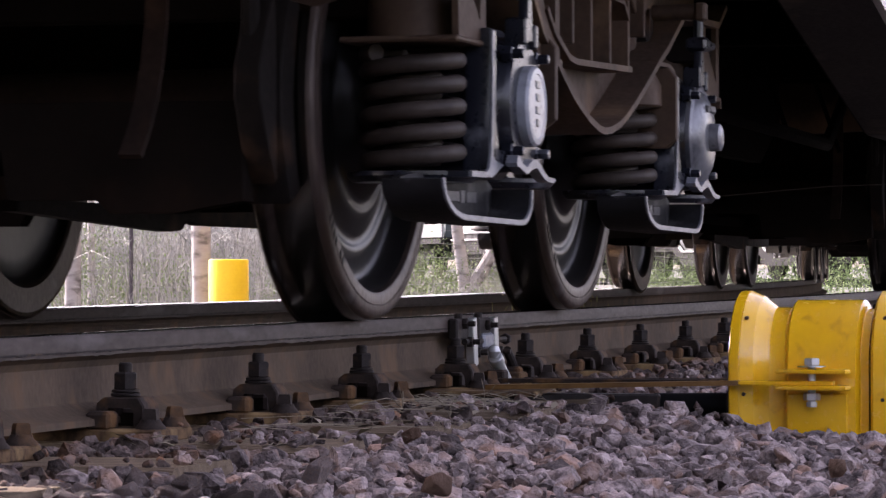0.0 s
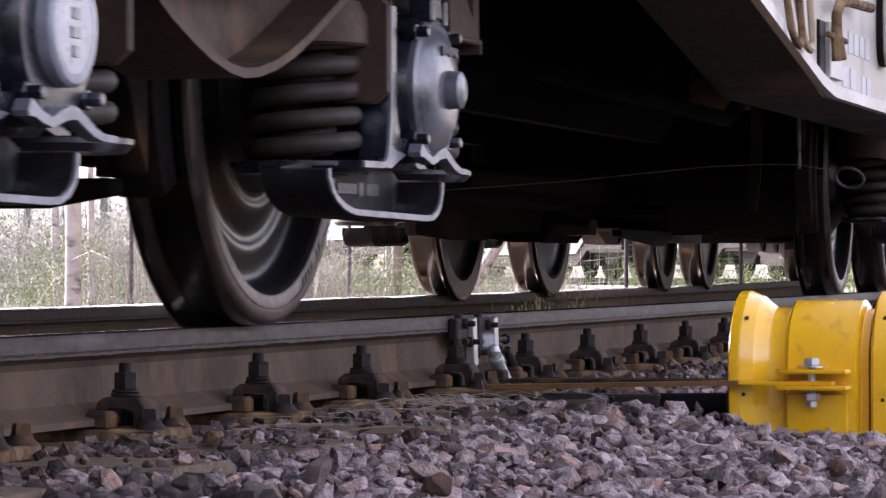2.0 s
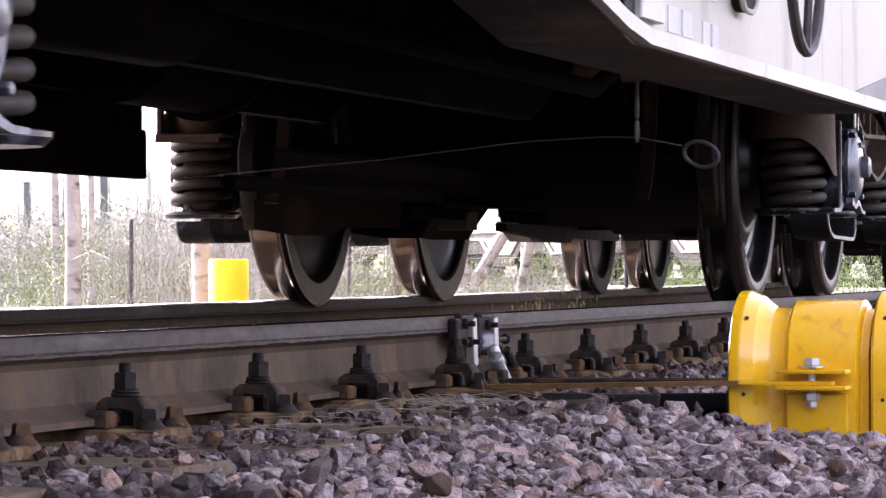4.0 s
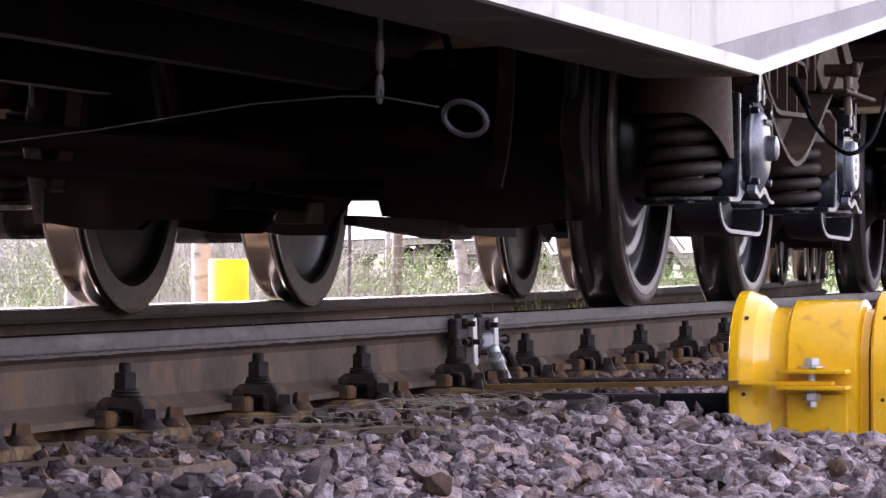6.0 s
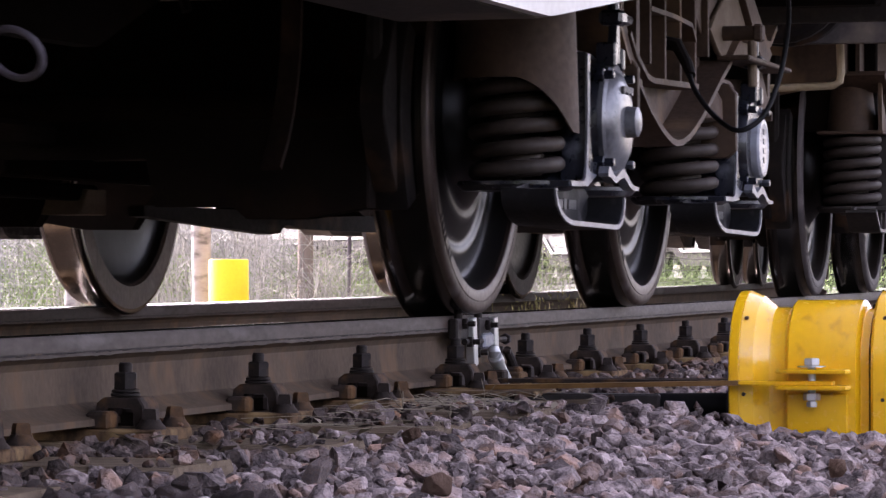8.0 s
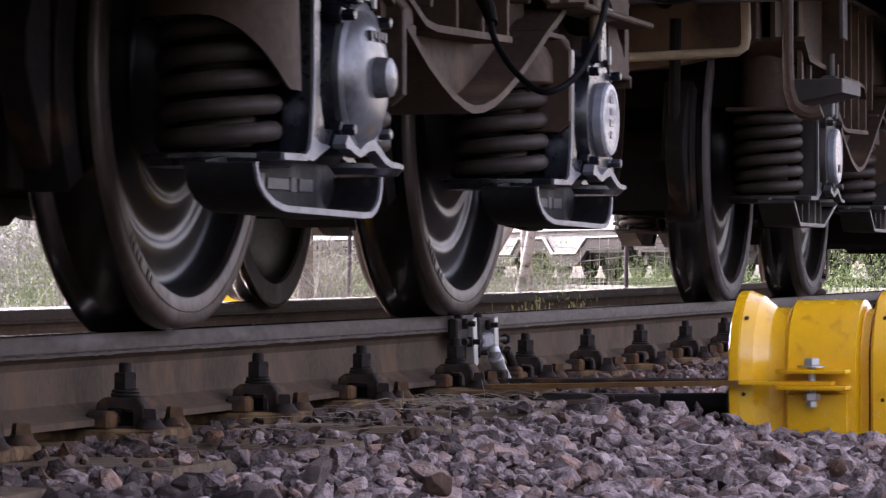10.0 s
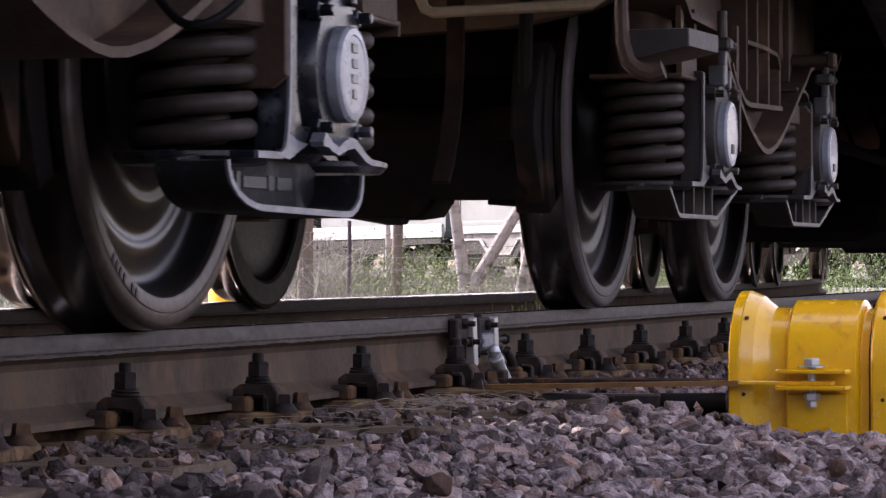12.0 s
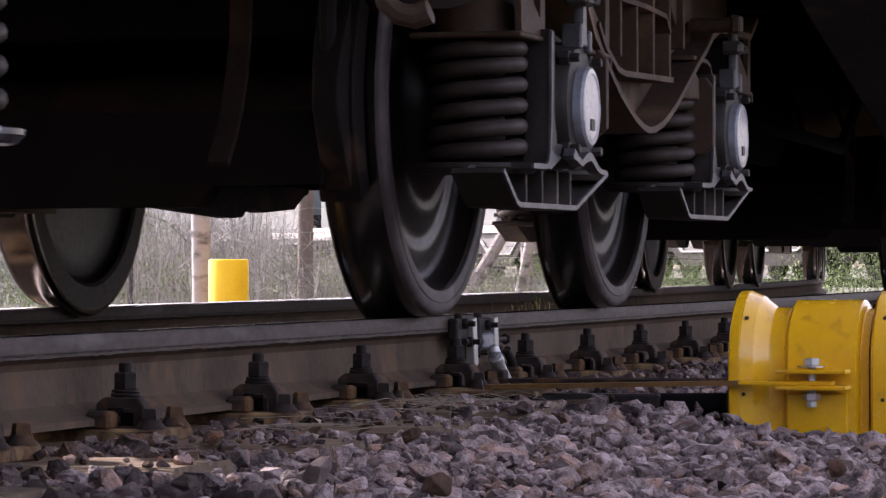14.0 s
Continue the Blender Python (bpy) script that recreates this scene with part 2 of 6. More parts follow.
# ---- mesh helpers ----
class Geo:
    """A mesh in the making: solids are added one by one."""

    def __init__(self):
        self.v, self.f = [], []

    def add(self, verts, faces, m=None):
        k = len(self.v)
        self.v += [tuple(m @ Vector(p)) for p in verts] if m else [tuple(p) for p in verts]
        self.f += [tuple(i + k for i in f) for f in faces]
        return self

    def box(self, x0, x1, y0, y1, z0, z1, c=0.003, m=None):
        """A box with its edges cut off by c."""
        c = min(c, (x1 - x0) * 0.3, (y1 - y0) * 0.3, (z1 - z0) * 0.3)
        verts, idx = [], {}
        X, Y, Z = (x0, x1), (y0, y1), (z0, z1)
        for i in (0, 1):
            for j in (0, 1):
                for k in (0, 1):
                    si, sj, sk = (1, -1)[i], (1, -1)[j], (1, -1)[k]
                    for a in range(3):
                        p = [X[i] + si * c, Y[j] + sj * c, Z[k] + sk * c]
                        p[a] = (X[i], Y[j], Z[k])[a]
                        idx[i, j, k, a] = len(verts)
                        verts.append(p)
        faces = []
        for s in (0, 1):
            faces.append([idx[s, 0, 0, 0], idx[s, 1, 0, 0], idx[s, 1, 1, 0], idx[s, 0, 1, 0]][::(1 if s else -1)])
            faces.append([idx[0, s, 0, 1], idx[0, s, 1, 1], idx[1, s, 1, 1], idx[1, s, 0, 1]][::(1 if s else -1)])
            faces.append([idx[0, 0, s, 2], idx[1, 0, s, 2], idx[1, 1, s, 2], idx[0, 1, s, 2]][::(1 if s else -1)])
        for p in (0, 1):
            for q in (0, 1):
                faces.append([idx[0, p, q, 1], idx[1, p, q, 1], idx[1, p, q, 2], idx[0, p, q, 2]])
                faces.append([idx[p, 0, q, 0], idx[p, 1, q, 0], idx[p, 1, q, 2], idx[p, 0, q, 2]])
                faces.append([idx[p, q, 0, 0], idx[p, q, 1, 0], idx[p, q, 1, 1], idx[p, q, 0, 1]])
        for i in (0, 1):
            for j in (0, 1):
                for k in (0, 1):
                    faces.append([idx[i, j, k, 0], idx[i, j, k, 1], idx[i, j, k, 2]])
        return self.add(verts, faces, m)

    def lathe(self, prof, seg=32, m=None, axis="z", caps=True):
        """Turns (radius, height) pairs round an axis."""
        verts, faces = [], []
        for r, h in prof:
            for i in range(seg):
                a = 2 * math.pi * i / seg
                p = (r * math.cos(a), r * math.sin(a), h)
                verts.append(p if axis == "z" else ((p[0], p[2], p[1]) if axis == "y" else (p[2], p[0], p[1])))
        n = len(prof)
        for j in range(n - 1):
            for i in range(seg):
                faces.append((j * seg + i, j * seg + (i + 1) % seg, (j + 1) * seg + (i + 1) % seg, (j + 1) * seg + i))
        if caps:
            if prof[0][0] > 1e-6:
                faces.append(tuple(range(seg))[::-1])
            if prof[-1][0] > 1e-6:
                faces.append(tuple((n - 1) * seg + i for i in range(seg)))
        return self.add(verts, faces, m)

    def cyl(self, a, b, r, seg=14, r2=None, c=0.0):
        a, b = Vector(a), Vector(b)
        d = b - a
        m = Matrix.Translation(a) @ d.to_track_quat("Z", "Y").to_matrix().to_4x4()
        L, r2 = d.length, r if r2 is None else r2
        prof = [(r - c, 0), (r, c), (r2, L - c), (r2 - c, L)] if c else [(r, 0), (r2, L)]
        return self.lathe(prof, seg, m)

    def tube(self, path, r, seg=8, closed=False):
        """A round bar along a path of points; r may be a list."""
        P = [Vector(p) for p in path]
        n = len(P)
        verts, faces = [], []
        up = Vector((0.13, 0.21, 0.97))
        for i, p in enumerate(P):
            a = P[i - 1] if (i or closed) else p
            b = P[(i + 1) % n] if (i < n - 1 or closed) else p
            t = (b - a).normalized()
            u = (up - t * up.dot(t))
            if u.length < 0.15:
                u = Vector((1, 0, 0)) - t * t.x
            u.normalize()
            w = t.cross(u)
            up = u
            rr = r[i] if isinstance(r, (list, tuple)) else r
            for k in range(seg):
                g = 2 * math.pi * k / seg
                verts.append(p + (u * math.cos(g) + w * math.sin(g)) * rr)
        for i in range(n if closed else n - 1):
            for k in range(seg):
                j = (i + 1) % n
                faces.append((i * seg + k, i * seg + (k + 1) % seg, j * seg + (k + 1) % seg, j * seg + k))
        if not closed:
            faces += [tuple(range(seg))[::-1], tuple((n - 1) * seg + k for k in range(seg))]
        return self.add(verts, faces)

    def prism(self, poly, a, b, plane="xz", m=None, ch=0.0):
        """A flat outline of any shape, thickened from a to b along the third axis; ch cuts the rims."""
        place = {"xz": lambda p, h: (p[0], h, p[1]), "xy": lambda p, h: (p[0], p[1], h), "yz": lambda p, h: (h, p[0], p[1])}[plane]
        n = len(poly)
        rings = [(poly, a), (poly, b)]
        if ch:
            cen = Vector((sum(p[0] for p in poly) / n, sum(p[1] for p in poly) / n))
            inn = []
            for p in poly:
                d = cen - Vector(p)
                inn.append(tuple(Vector(p) + d.normalized() * min(ch, d.length * 0.3)))
            s = ch if b > a else -ch
            rings = [(inn, a), (poly, a + s), (poly, b - s), (inn, b)]
        verts = [place(p, h) for pl, h in rings for p in pl]
        faces = [tuple(range(n)), tuple((len(rings) - 1) * n + i for i in range(n))[::-1]]
        for r in range(len(rings) - 1):
            for i in range(n):
                j = (i + 1) % n
                faces.append((r * n + j, r * n + i, (r + 1) * n + i, (r + 1) * n + j))
        return self.add(verts, faces, m)

    def strip(self, line, a, b, th, plane="xz"):
        """A bent plate: a line in a plane, th thick, from a to b across."""
        P = [Vector(p) for p in line]
        up, lo = [], []
        for i, p in enumerate(P):
            t = (P[min(i + 1, len(P) - 1)] - P[max(i - 1, 0)]).normalized()
            nrm = Vector((-t.y, t.x))
            up.append(p + nrm * th / 2)
            lo.append(p - nrm * th / 2)
        self.prism(lo + up[::-1], a, b, plane)
        return self

    def mesh(self, name, mat, smooth=0.6):
        me = bpy.data.meshes.new(name)
        me.from_pydata(self.v, [], self.f)
        bm = bmesh.new()
        bm.from_mesh(me)
        if len(bm.faces) < 20000:
            bmesh.ops.recalc_face_normals(bm, faces=bm.faces)
        bm.to_mesh(me)
        bm.free()
        for mt in (mat if isinstance(mat, (list, tuple)) else [mat]):
            me.materials.append(mt)
        if smooth:
            me.shade_smooth()
            me.set_sharp_from_angle(angle=smooth)
        return me


def part(name, geo, mat, parent, label="", m=None, smooth=0.6):
    ob = new(name, geo.mesh(name, mat, smooth) if isinstance(geo, Geo) else geo)
    ob.parent = parent
    if m is not None:
        ob.matrix_basis = m
    return tagged(ob, label)


def thing(name, label, category, group="", m=None, kind=""):
    ob = new(name)
    ob.empty_display_size = 0.1
    if m is not None:
        ob.matrix_basis = m
    return tagged(ob, label, category, group, kind)


def solid(name, geo, mat, label, category, group="", kind="", m=None, smooth=0.6):
    ob = new(name, geo.mesh(name, mat, smooth))
    if m is not None:
        ob.matrix_basis = m
    return tagged(ob, label, category, group, kind)


# ---- ground and track ----
def ballast_height(x, y):
    """The level of the ballast at a place."""
    base = -0.190 - 0.012 * max(0.0, min(1.0, (2.0 - y) / 0.2)) - 0.055 * max(0.0, min(1.0, (1.58 - y) / 0.38))
    return base + 0.012 * noise.noise(Vector((x * 2.1, y * 2.1, 3.0))) + 0.006 * noise.noise(Vector((x * 7, y * 7, 9.0)))


def make_ground():
    """One sheet: near the track on a fine grid, then out to the horizon."""
    xs = [-600, -100, -10, 0, 2, 4] + [4.5 + 0.25 * i for i in range(34)] + [16, 20, 30, 60, 120, 300, 900, 2500]
    ys = [-600, -100, -20, -5, -1, 0] + [0.25 * i for i in range(1, 20)] + [5.5, 6.5, 9, 14, 20, 30, 60, 120, 300, 900, 2500]
    g = Geo()

    def z(x, y):
        near = ballast_height(x, y) - 0.035
        if y > 4.7:
            u = min(1, (y - 4.7) / 1.5)
            near = near * (1 - u) + (-0.42) * u
        if y < 0:
            near = -0.32
        return near
    for y in ys:
        for x in xs:
            g.v.append((x, y, z(x, y)))
    n = len(xs)
    for j in range(len(ys) - 1):
        for i in range(n - 1):
            g.f.append((j * n + i, j * n + i + 1, (j + 1) * n + i + 1, (j + 1) * n + i))
    return solid("ground", g, GROUND, "dry grassy ground with earth, reaching to the horizon", "ground", kind="structure")


make_ground()

BOLTS = [4.83, 5.474, 6.137, 6.785, 7.487, 8.12, 8.782, 9.437, 10.10, 10.742]
MORE = [10.742 + 0.65 * k for k in range(1, 16)]


def make_rail(name, o, tilt):
    """A flat-bottomed rail bent along the curve, o metres from the track's middle and tilted towards it."""
    half = [(0.0, -0.154), (0.0625, -0.154), (0.0625, -0.143), (0.030, -0.131), (0.0105, -0.117), (0.008, -0.085), (0.009, -0.058), (0.016, -0.047),
            (0.0335, -0.039), (0.0345, -0.012), (0.031, -0.004), (0.024, -0.001)]
    prof = [(p[0], p[1]) for p in half] + [(-p[0], p[1]) for p in half[:0:-1]]
    rail = thing(name, "worn flat-bottomed steel rail, rusty web and bright running band", "rail", kind="structure")
    fine = [4 + 0.02 * i for i in range(450)]
    xs = [-20, -10, 0] + fine + [13 + i for i in range(1, 31)]
    rnd = random.Random(3)

    def sweep(ring, jag=False):
        g, n = Geo(), len(ring)
        for s in xs:
            m = arc(s)
            for py, pz in ring:
                dz = rnd.choice((0.0004, 0, 0, -0.0007, -0.0015, -0.0022)) if jag and 4 < s < 13 and (abs(pz + 0.0385) < 0.001 or abs(pz + 0.0324) < 0.0006) else 0
                g.v.append(tuple(m @ Vector((0, o + py - tilt * pz, pz + dz + tilt * py))))
        for i in range(len(xs) - 1):
            for k in range(n):
                g.f.append((i * n + k, i * n + (k + 1) % n, (i + 1) * n + (k + 1) % n, (i + 1) * n + k))
        return g
    part("web", sweep(prof), RAIL_SIDE, rail, "rusty rail web and foot", smooth=0.5)
    for d in (1, -1):
        part("head_side", sweep([(d * 0.0355, -0.0385), (d * 0.0360, -0.012), (d * 0.0320, -0.0035), (d * 0.028, -0.0028), (d * 0.028, -0.0385)], True), RAIL_HEAD, rail, "grey worn side of the rail head")
        part("burr", sweep([(d * 0.0357, -0.0305), (d * 0.0371, -0.0312), (d * 0.0370, -0.0326), (d * 0.0357, -0.0322)], True), BOLT, rail, "dark rolled burr along the head")
    part("running_band", sweep([(-0.029, -0.003), (-0.022, 0.0), (0.022, 0.0), (0.029, -0.003)]), RAIL_TOP, rail, "polished running band")
    return rail


make_rail("rail_near", -RAIL, -0.04)
make_rail("rail_far", RAIL, 0.04)


def make_sleepers():
    rnd = random.Random(5)
    first = None
    for i, x in enumerate(BOLTS + MORE + [BOLTS[0] - 0.65 * k for k in range(1, 23)]):
        g = Geo()
        n = 14
        ys = [-1.22 + 2.44 * k / n for k in range(n + 1)]
        pts = []
        for y in ys:
            w = 0.128 + rnd.uniform(-0.004, 0.004)
            t = -0.178 + rnd.uniform(-0.003, 0.002)
            pts.append([(-w, t - 0.012), (-w + 0.012, t), (-0.03, t + rnd.uniform(-0.003, 0.001)), (0.03, t + rnd.uniform(-0.003, 0.001)), (w - 0.012, t), (w, t - 0.012), (w, -0.33), (-w, -0.33)])
        for y, ring in zip(ys, pts):
            g.v += [(px, y, pz) for px, pz in ring]
        for k in range(n):
            for j in range(8):
                g.f.append((k * 8 + j, k * 8 + (j + 1) % 8, (k + 1) * 8 + (j + 1) % 8, (k + 1) * 8 + j))
        g.f += [tuple(range(8))[::-1], tuple(n * 8 + j for j in range(8))]
        solid("sleeper", g, WOOD, "weathered grey-brown wooden sleeper bedded in ballast", "sleeper", "sleepers under the track", m=arc(x), smooth=0.4)


make_sleepers()


def make_fastening():
    """Ribbed plate, clamp, bolt with nut and washer, and coach screws, on the outer side of the near rail."""
    f = thing("rail_fastening", "rusty ribbed base plate with clamp and bolt holding the rail", "rail fastening", "fastenings along the near rail")
    p = Geo().box(-0.08, 0.08, -0.180, 0.180, -0.180, -0.1565, 0.004)
    plate = part("base_plate", p, PLATE, f, "ochre rusted base plate")
    for a, c in ((-0.08, -0.036), (0.036, 0.08)):
        part("rib", Geo().box(a, c, -0.096, -0.052, -0.160, -0.128, 0.006), CLAMP, f)
    # the clamp bridges from the rail foot to the plate, with a hollow under it
    c = Geo()
    prof = [(-0.141, -0.158), (-0.138, -0.120), (-0.129, -0.106), (-0.066, -0.106), (-0.053, -0.116), (-0.050, -0.140), (-0.066, -0.140), (-0.072, -0.123), (-0.117, -0.123), (-0.123, -0.131), (-0.125, -0.158)]
    for i in range(1):
        c.prism(prof, -0.034, 0.034, "yz", ch=0.003)
    part("clamp", c, CLAMP, f, "rusty bridge-shaped clamp")
    w = Geo()
    for z0, r in ((-0.105, 0.025), (-0.099, 0.0235)):
        w.lathe([(r - 0.002, 0), (r, 0.001), (r, 0.004), (r - 0.002, 0.005)], 16, pose(0, -0.092, z0))
    part("washer", w, BOLT, f)
    nut = Geo().lathe([(0.018, 0), (0.021, 0.003), (0.021, 0.027), (0.018, 0.030)], 6, pose(0, -0.092, -0.095, rz=20))
    part("nut", nut, BOLT, f, "dark hexagonal nut")
    b = Geo().lathe([(0.0115, 0), (0.0115, 0.046), (0.009, 0.049)], 12, pose(0, -0.092, -0.098))
    part("bolt", b, BOLT, f, "dark bolt end")
    for sx in (-0.052, 0.052):
        s = Geo()
        s.lathe([(0.026, 0), (0.025, 0.004), (0.019, 0.010), (0.0165, 0.016)], 16, pose(sx, -0.158, -0.157))
        s.lathe([(0.0185, 0), (0.0150, 0.021), (0.0125, 0.0235)], 4, pose(sx, -0.158, -0.147, rz=70 + sx * 300, rx=2))
        part("coach_screw", s, CLAMP, f, "rusty square-headed coach screw")
    return f


_fast = make_fastening()
_fast.matrix_basis = arc(BOLTS[0], -RAIL)
for _i, _x in enumerate(BOLTS[1:] + MORE):
    copy_thing(_fast, arc(_x, -RAIL) @ pose(0, 0, 0, rz=(-1.5, 2, -2.5, 1, 0.5)[_i % 5]))
for _x in BOLTS + MORE:
    copy_thing(_fast, arc(_x, RAIL) @ pose(0, 0, 0, rz=180))


# ---- ballast ----
def stone_shape(rnd):
    """One broken stone: the hull of a few random points."""
    bm = bmesh.new()
    sx, sy, sz = rnd.uniform(0.8, 1.25), rnd.uniform(0.7, 1.0), rnd.uniform(0.5, 0.8)
    for _ in range(20):
        v = Vector((rnd.gauss(0, 1), rnd.gauss(0, 1), rnd.gauss(0, 1))).normalized() * rnd.uniform(0.72, 1.08)
        bm.verts.new((v.x * sx, v.y * sy, v.z * sz))
    bmesh.ops.convex_hull(bm, input=bm.verts)
    bmesh.ops.delete(bm, geom=[v for v in bm.verts if not v.link_faces], context="VERTS")
    bmesh.ops.recalc_face_normals(bm, faces=bm.faces)
    bm.verts.index_update()
    out = ([v.co.copy() for v in bm.verts], [tuple(v.index for v in f.verts) for f in bm.faces])
    bm.free()
    return out


def make_ballast():
    rnd = random.Random(11)
    shapes = [stone_shape(rnd) for _ in range(14)]
    bed = thing("ballast", "bed of broken grey-purple stone ballast beside the rail", "ballast", kind="structure")
    # A sheet under the stones whose dark colour deepens the shade between them.
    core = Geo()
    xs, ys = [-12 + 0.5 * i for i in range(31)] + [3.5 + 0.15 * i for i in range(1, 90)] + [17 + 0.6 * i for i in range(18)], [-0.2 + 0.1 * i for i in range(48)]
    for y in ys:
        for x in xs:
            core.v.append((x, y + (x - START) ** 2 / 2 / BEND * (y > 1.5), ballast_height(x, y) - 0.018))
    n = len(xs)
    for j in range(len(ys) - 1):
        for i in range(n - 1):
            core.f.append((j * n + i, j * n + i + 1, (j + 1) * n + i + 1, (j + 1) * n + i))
    part("fines", core, FINES, bed, "grit between the stones, darkened for their shaded gaps")
    places = []

    def scatter(step, lo, hi, lift, share):
        x = 4.2
        while x < 13.5:
            y = -0.1
            while y < 2.16:
                px, py = x + rnd.uniform(-0.5, 0.5) * step, y + rnd.uniform(-0.5, 0.5) * step
                y += step
                depth = px * 0.9624 + py * 0.2717
                side = px * 0.2717 - py * 0.9624
                if abs(side) > 0.135 * depth + 0.08 or rnd.random() > share:
                    continue
                line = MID + (px - START) ** 2 / 2 / BEND - RAIL
                if py > line - 0.075:
                    continue
                r = rnd.uniform(lo, hi)
                on_tie = py > line + RAIL - 1.23 and min(abs(px - b) for b in BOLTS + MORE) < 0.135
                near_plate = py > line - 0.19 and min(abs(px - b) for b in BOLTS + MORE) < 0.088
                if (near_plate and (r > 0.013 or rnd.random() < 0.5)) or (on_tie and rnd.random() > (0.16 if py > line - 0.42 else 0.42)):
                    continue
                if 7.17 < px < 7.6 and 1.02 < py < 1.44:
                    continue
                if 7.18 < px < 7.5 and py > 1.4 and r > 0.02:
                    r = 0.014
                if on_tie:
                    r *= 0.75
                z = (-0.154 + r * 0.3) if near_plate else (-0.178 + r * 0.45) if on_tie else ballast_height(px, py) + rnd.uniform(-0.016, 0.015) + lift
                dust = line - py < 0.38 + 0.22 * noise.noise(Vector((px * 2.3, py * 2.3, 5))) + rnd.uniform(-0.14, 0.14)
                places.append((px, py, z, r, dust))
            x += step
    scatter(0.022, 0.007, 0.014, 0.0, 0.45)
    scatter(0.034, 0.013, 0.023, -0.005, 0.85)
    scatter(0.046, 0.019, 0.031, 0.003, 0.74)
    scatter(0.13, 0.029, 0.042, 0.008, 0.35)
    places.sort(key=lambda p: p[0] * 0.9624 + p[1] * 0.2717)
    single = [[Geo().add(v, f).mesh("stone", mt, 0) for v, f in shapes] for mt in (STONE, STONE_RUSTY)]
    rest = (Geo(), Geo())
    # a few stones that stand out: a tall wedge, pale slabs, a rust-brown lump
    for x, y, z, r, mt, words, turn in ((4.536, 1.29, -0.188, 0.030, STONE_BROWN, "large upright stone", 1.4), (4.676, 1.505, -0.182, 0.032, STONE, "broad pale grey stone", 2.2),
                                        (5.601, 1.638, -0.172, 0.022, STONE_BROWN, "rust-brown stone", 1.0), (5.75, 0.945, -0.225, 0.024, STONE_BROWN, "brown stone beside the housing", 0.2)):
        part("stone", Geo().add(*shapes[int(turn * 3) % 14]).mesh("stone", mt, 0), mt, bed, words, Matrix.LocRotScale((x, y, z), Euler((0.3, 0.5 * turn, turn)), (r, r, r * 1.15)))
    lone = 0
    for i, (x, y, z, r, dust) in enumerate(places):
        turn = Euler((rnd.uniform(-0.6, 0.6), rnd.uniform(-0.6, 0.6), rnd.uniform(0, 6.28)))
        m = Matrix.LocRotScale((x, y, z), turn, (r, r, r))
        if lone < 300 and r > 0.02:
            lone += 1
            part("stone", single[dust][i % 14], STONE, bed, "", m)
        else:
            rest[dust].add(*shapes[i % 14], m)
    for g, mt, words in ((rest[0], STONE, "broken purple-grey stones"), (rest[1], STONE_RUSTY, "stones brown with brake dust beside the rail")):
        tagged(part("loose_stones", g, mt, bed, words, smooth=0), kind="stuff")


make_ballast()


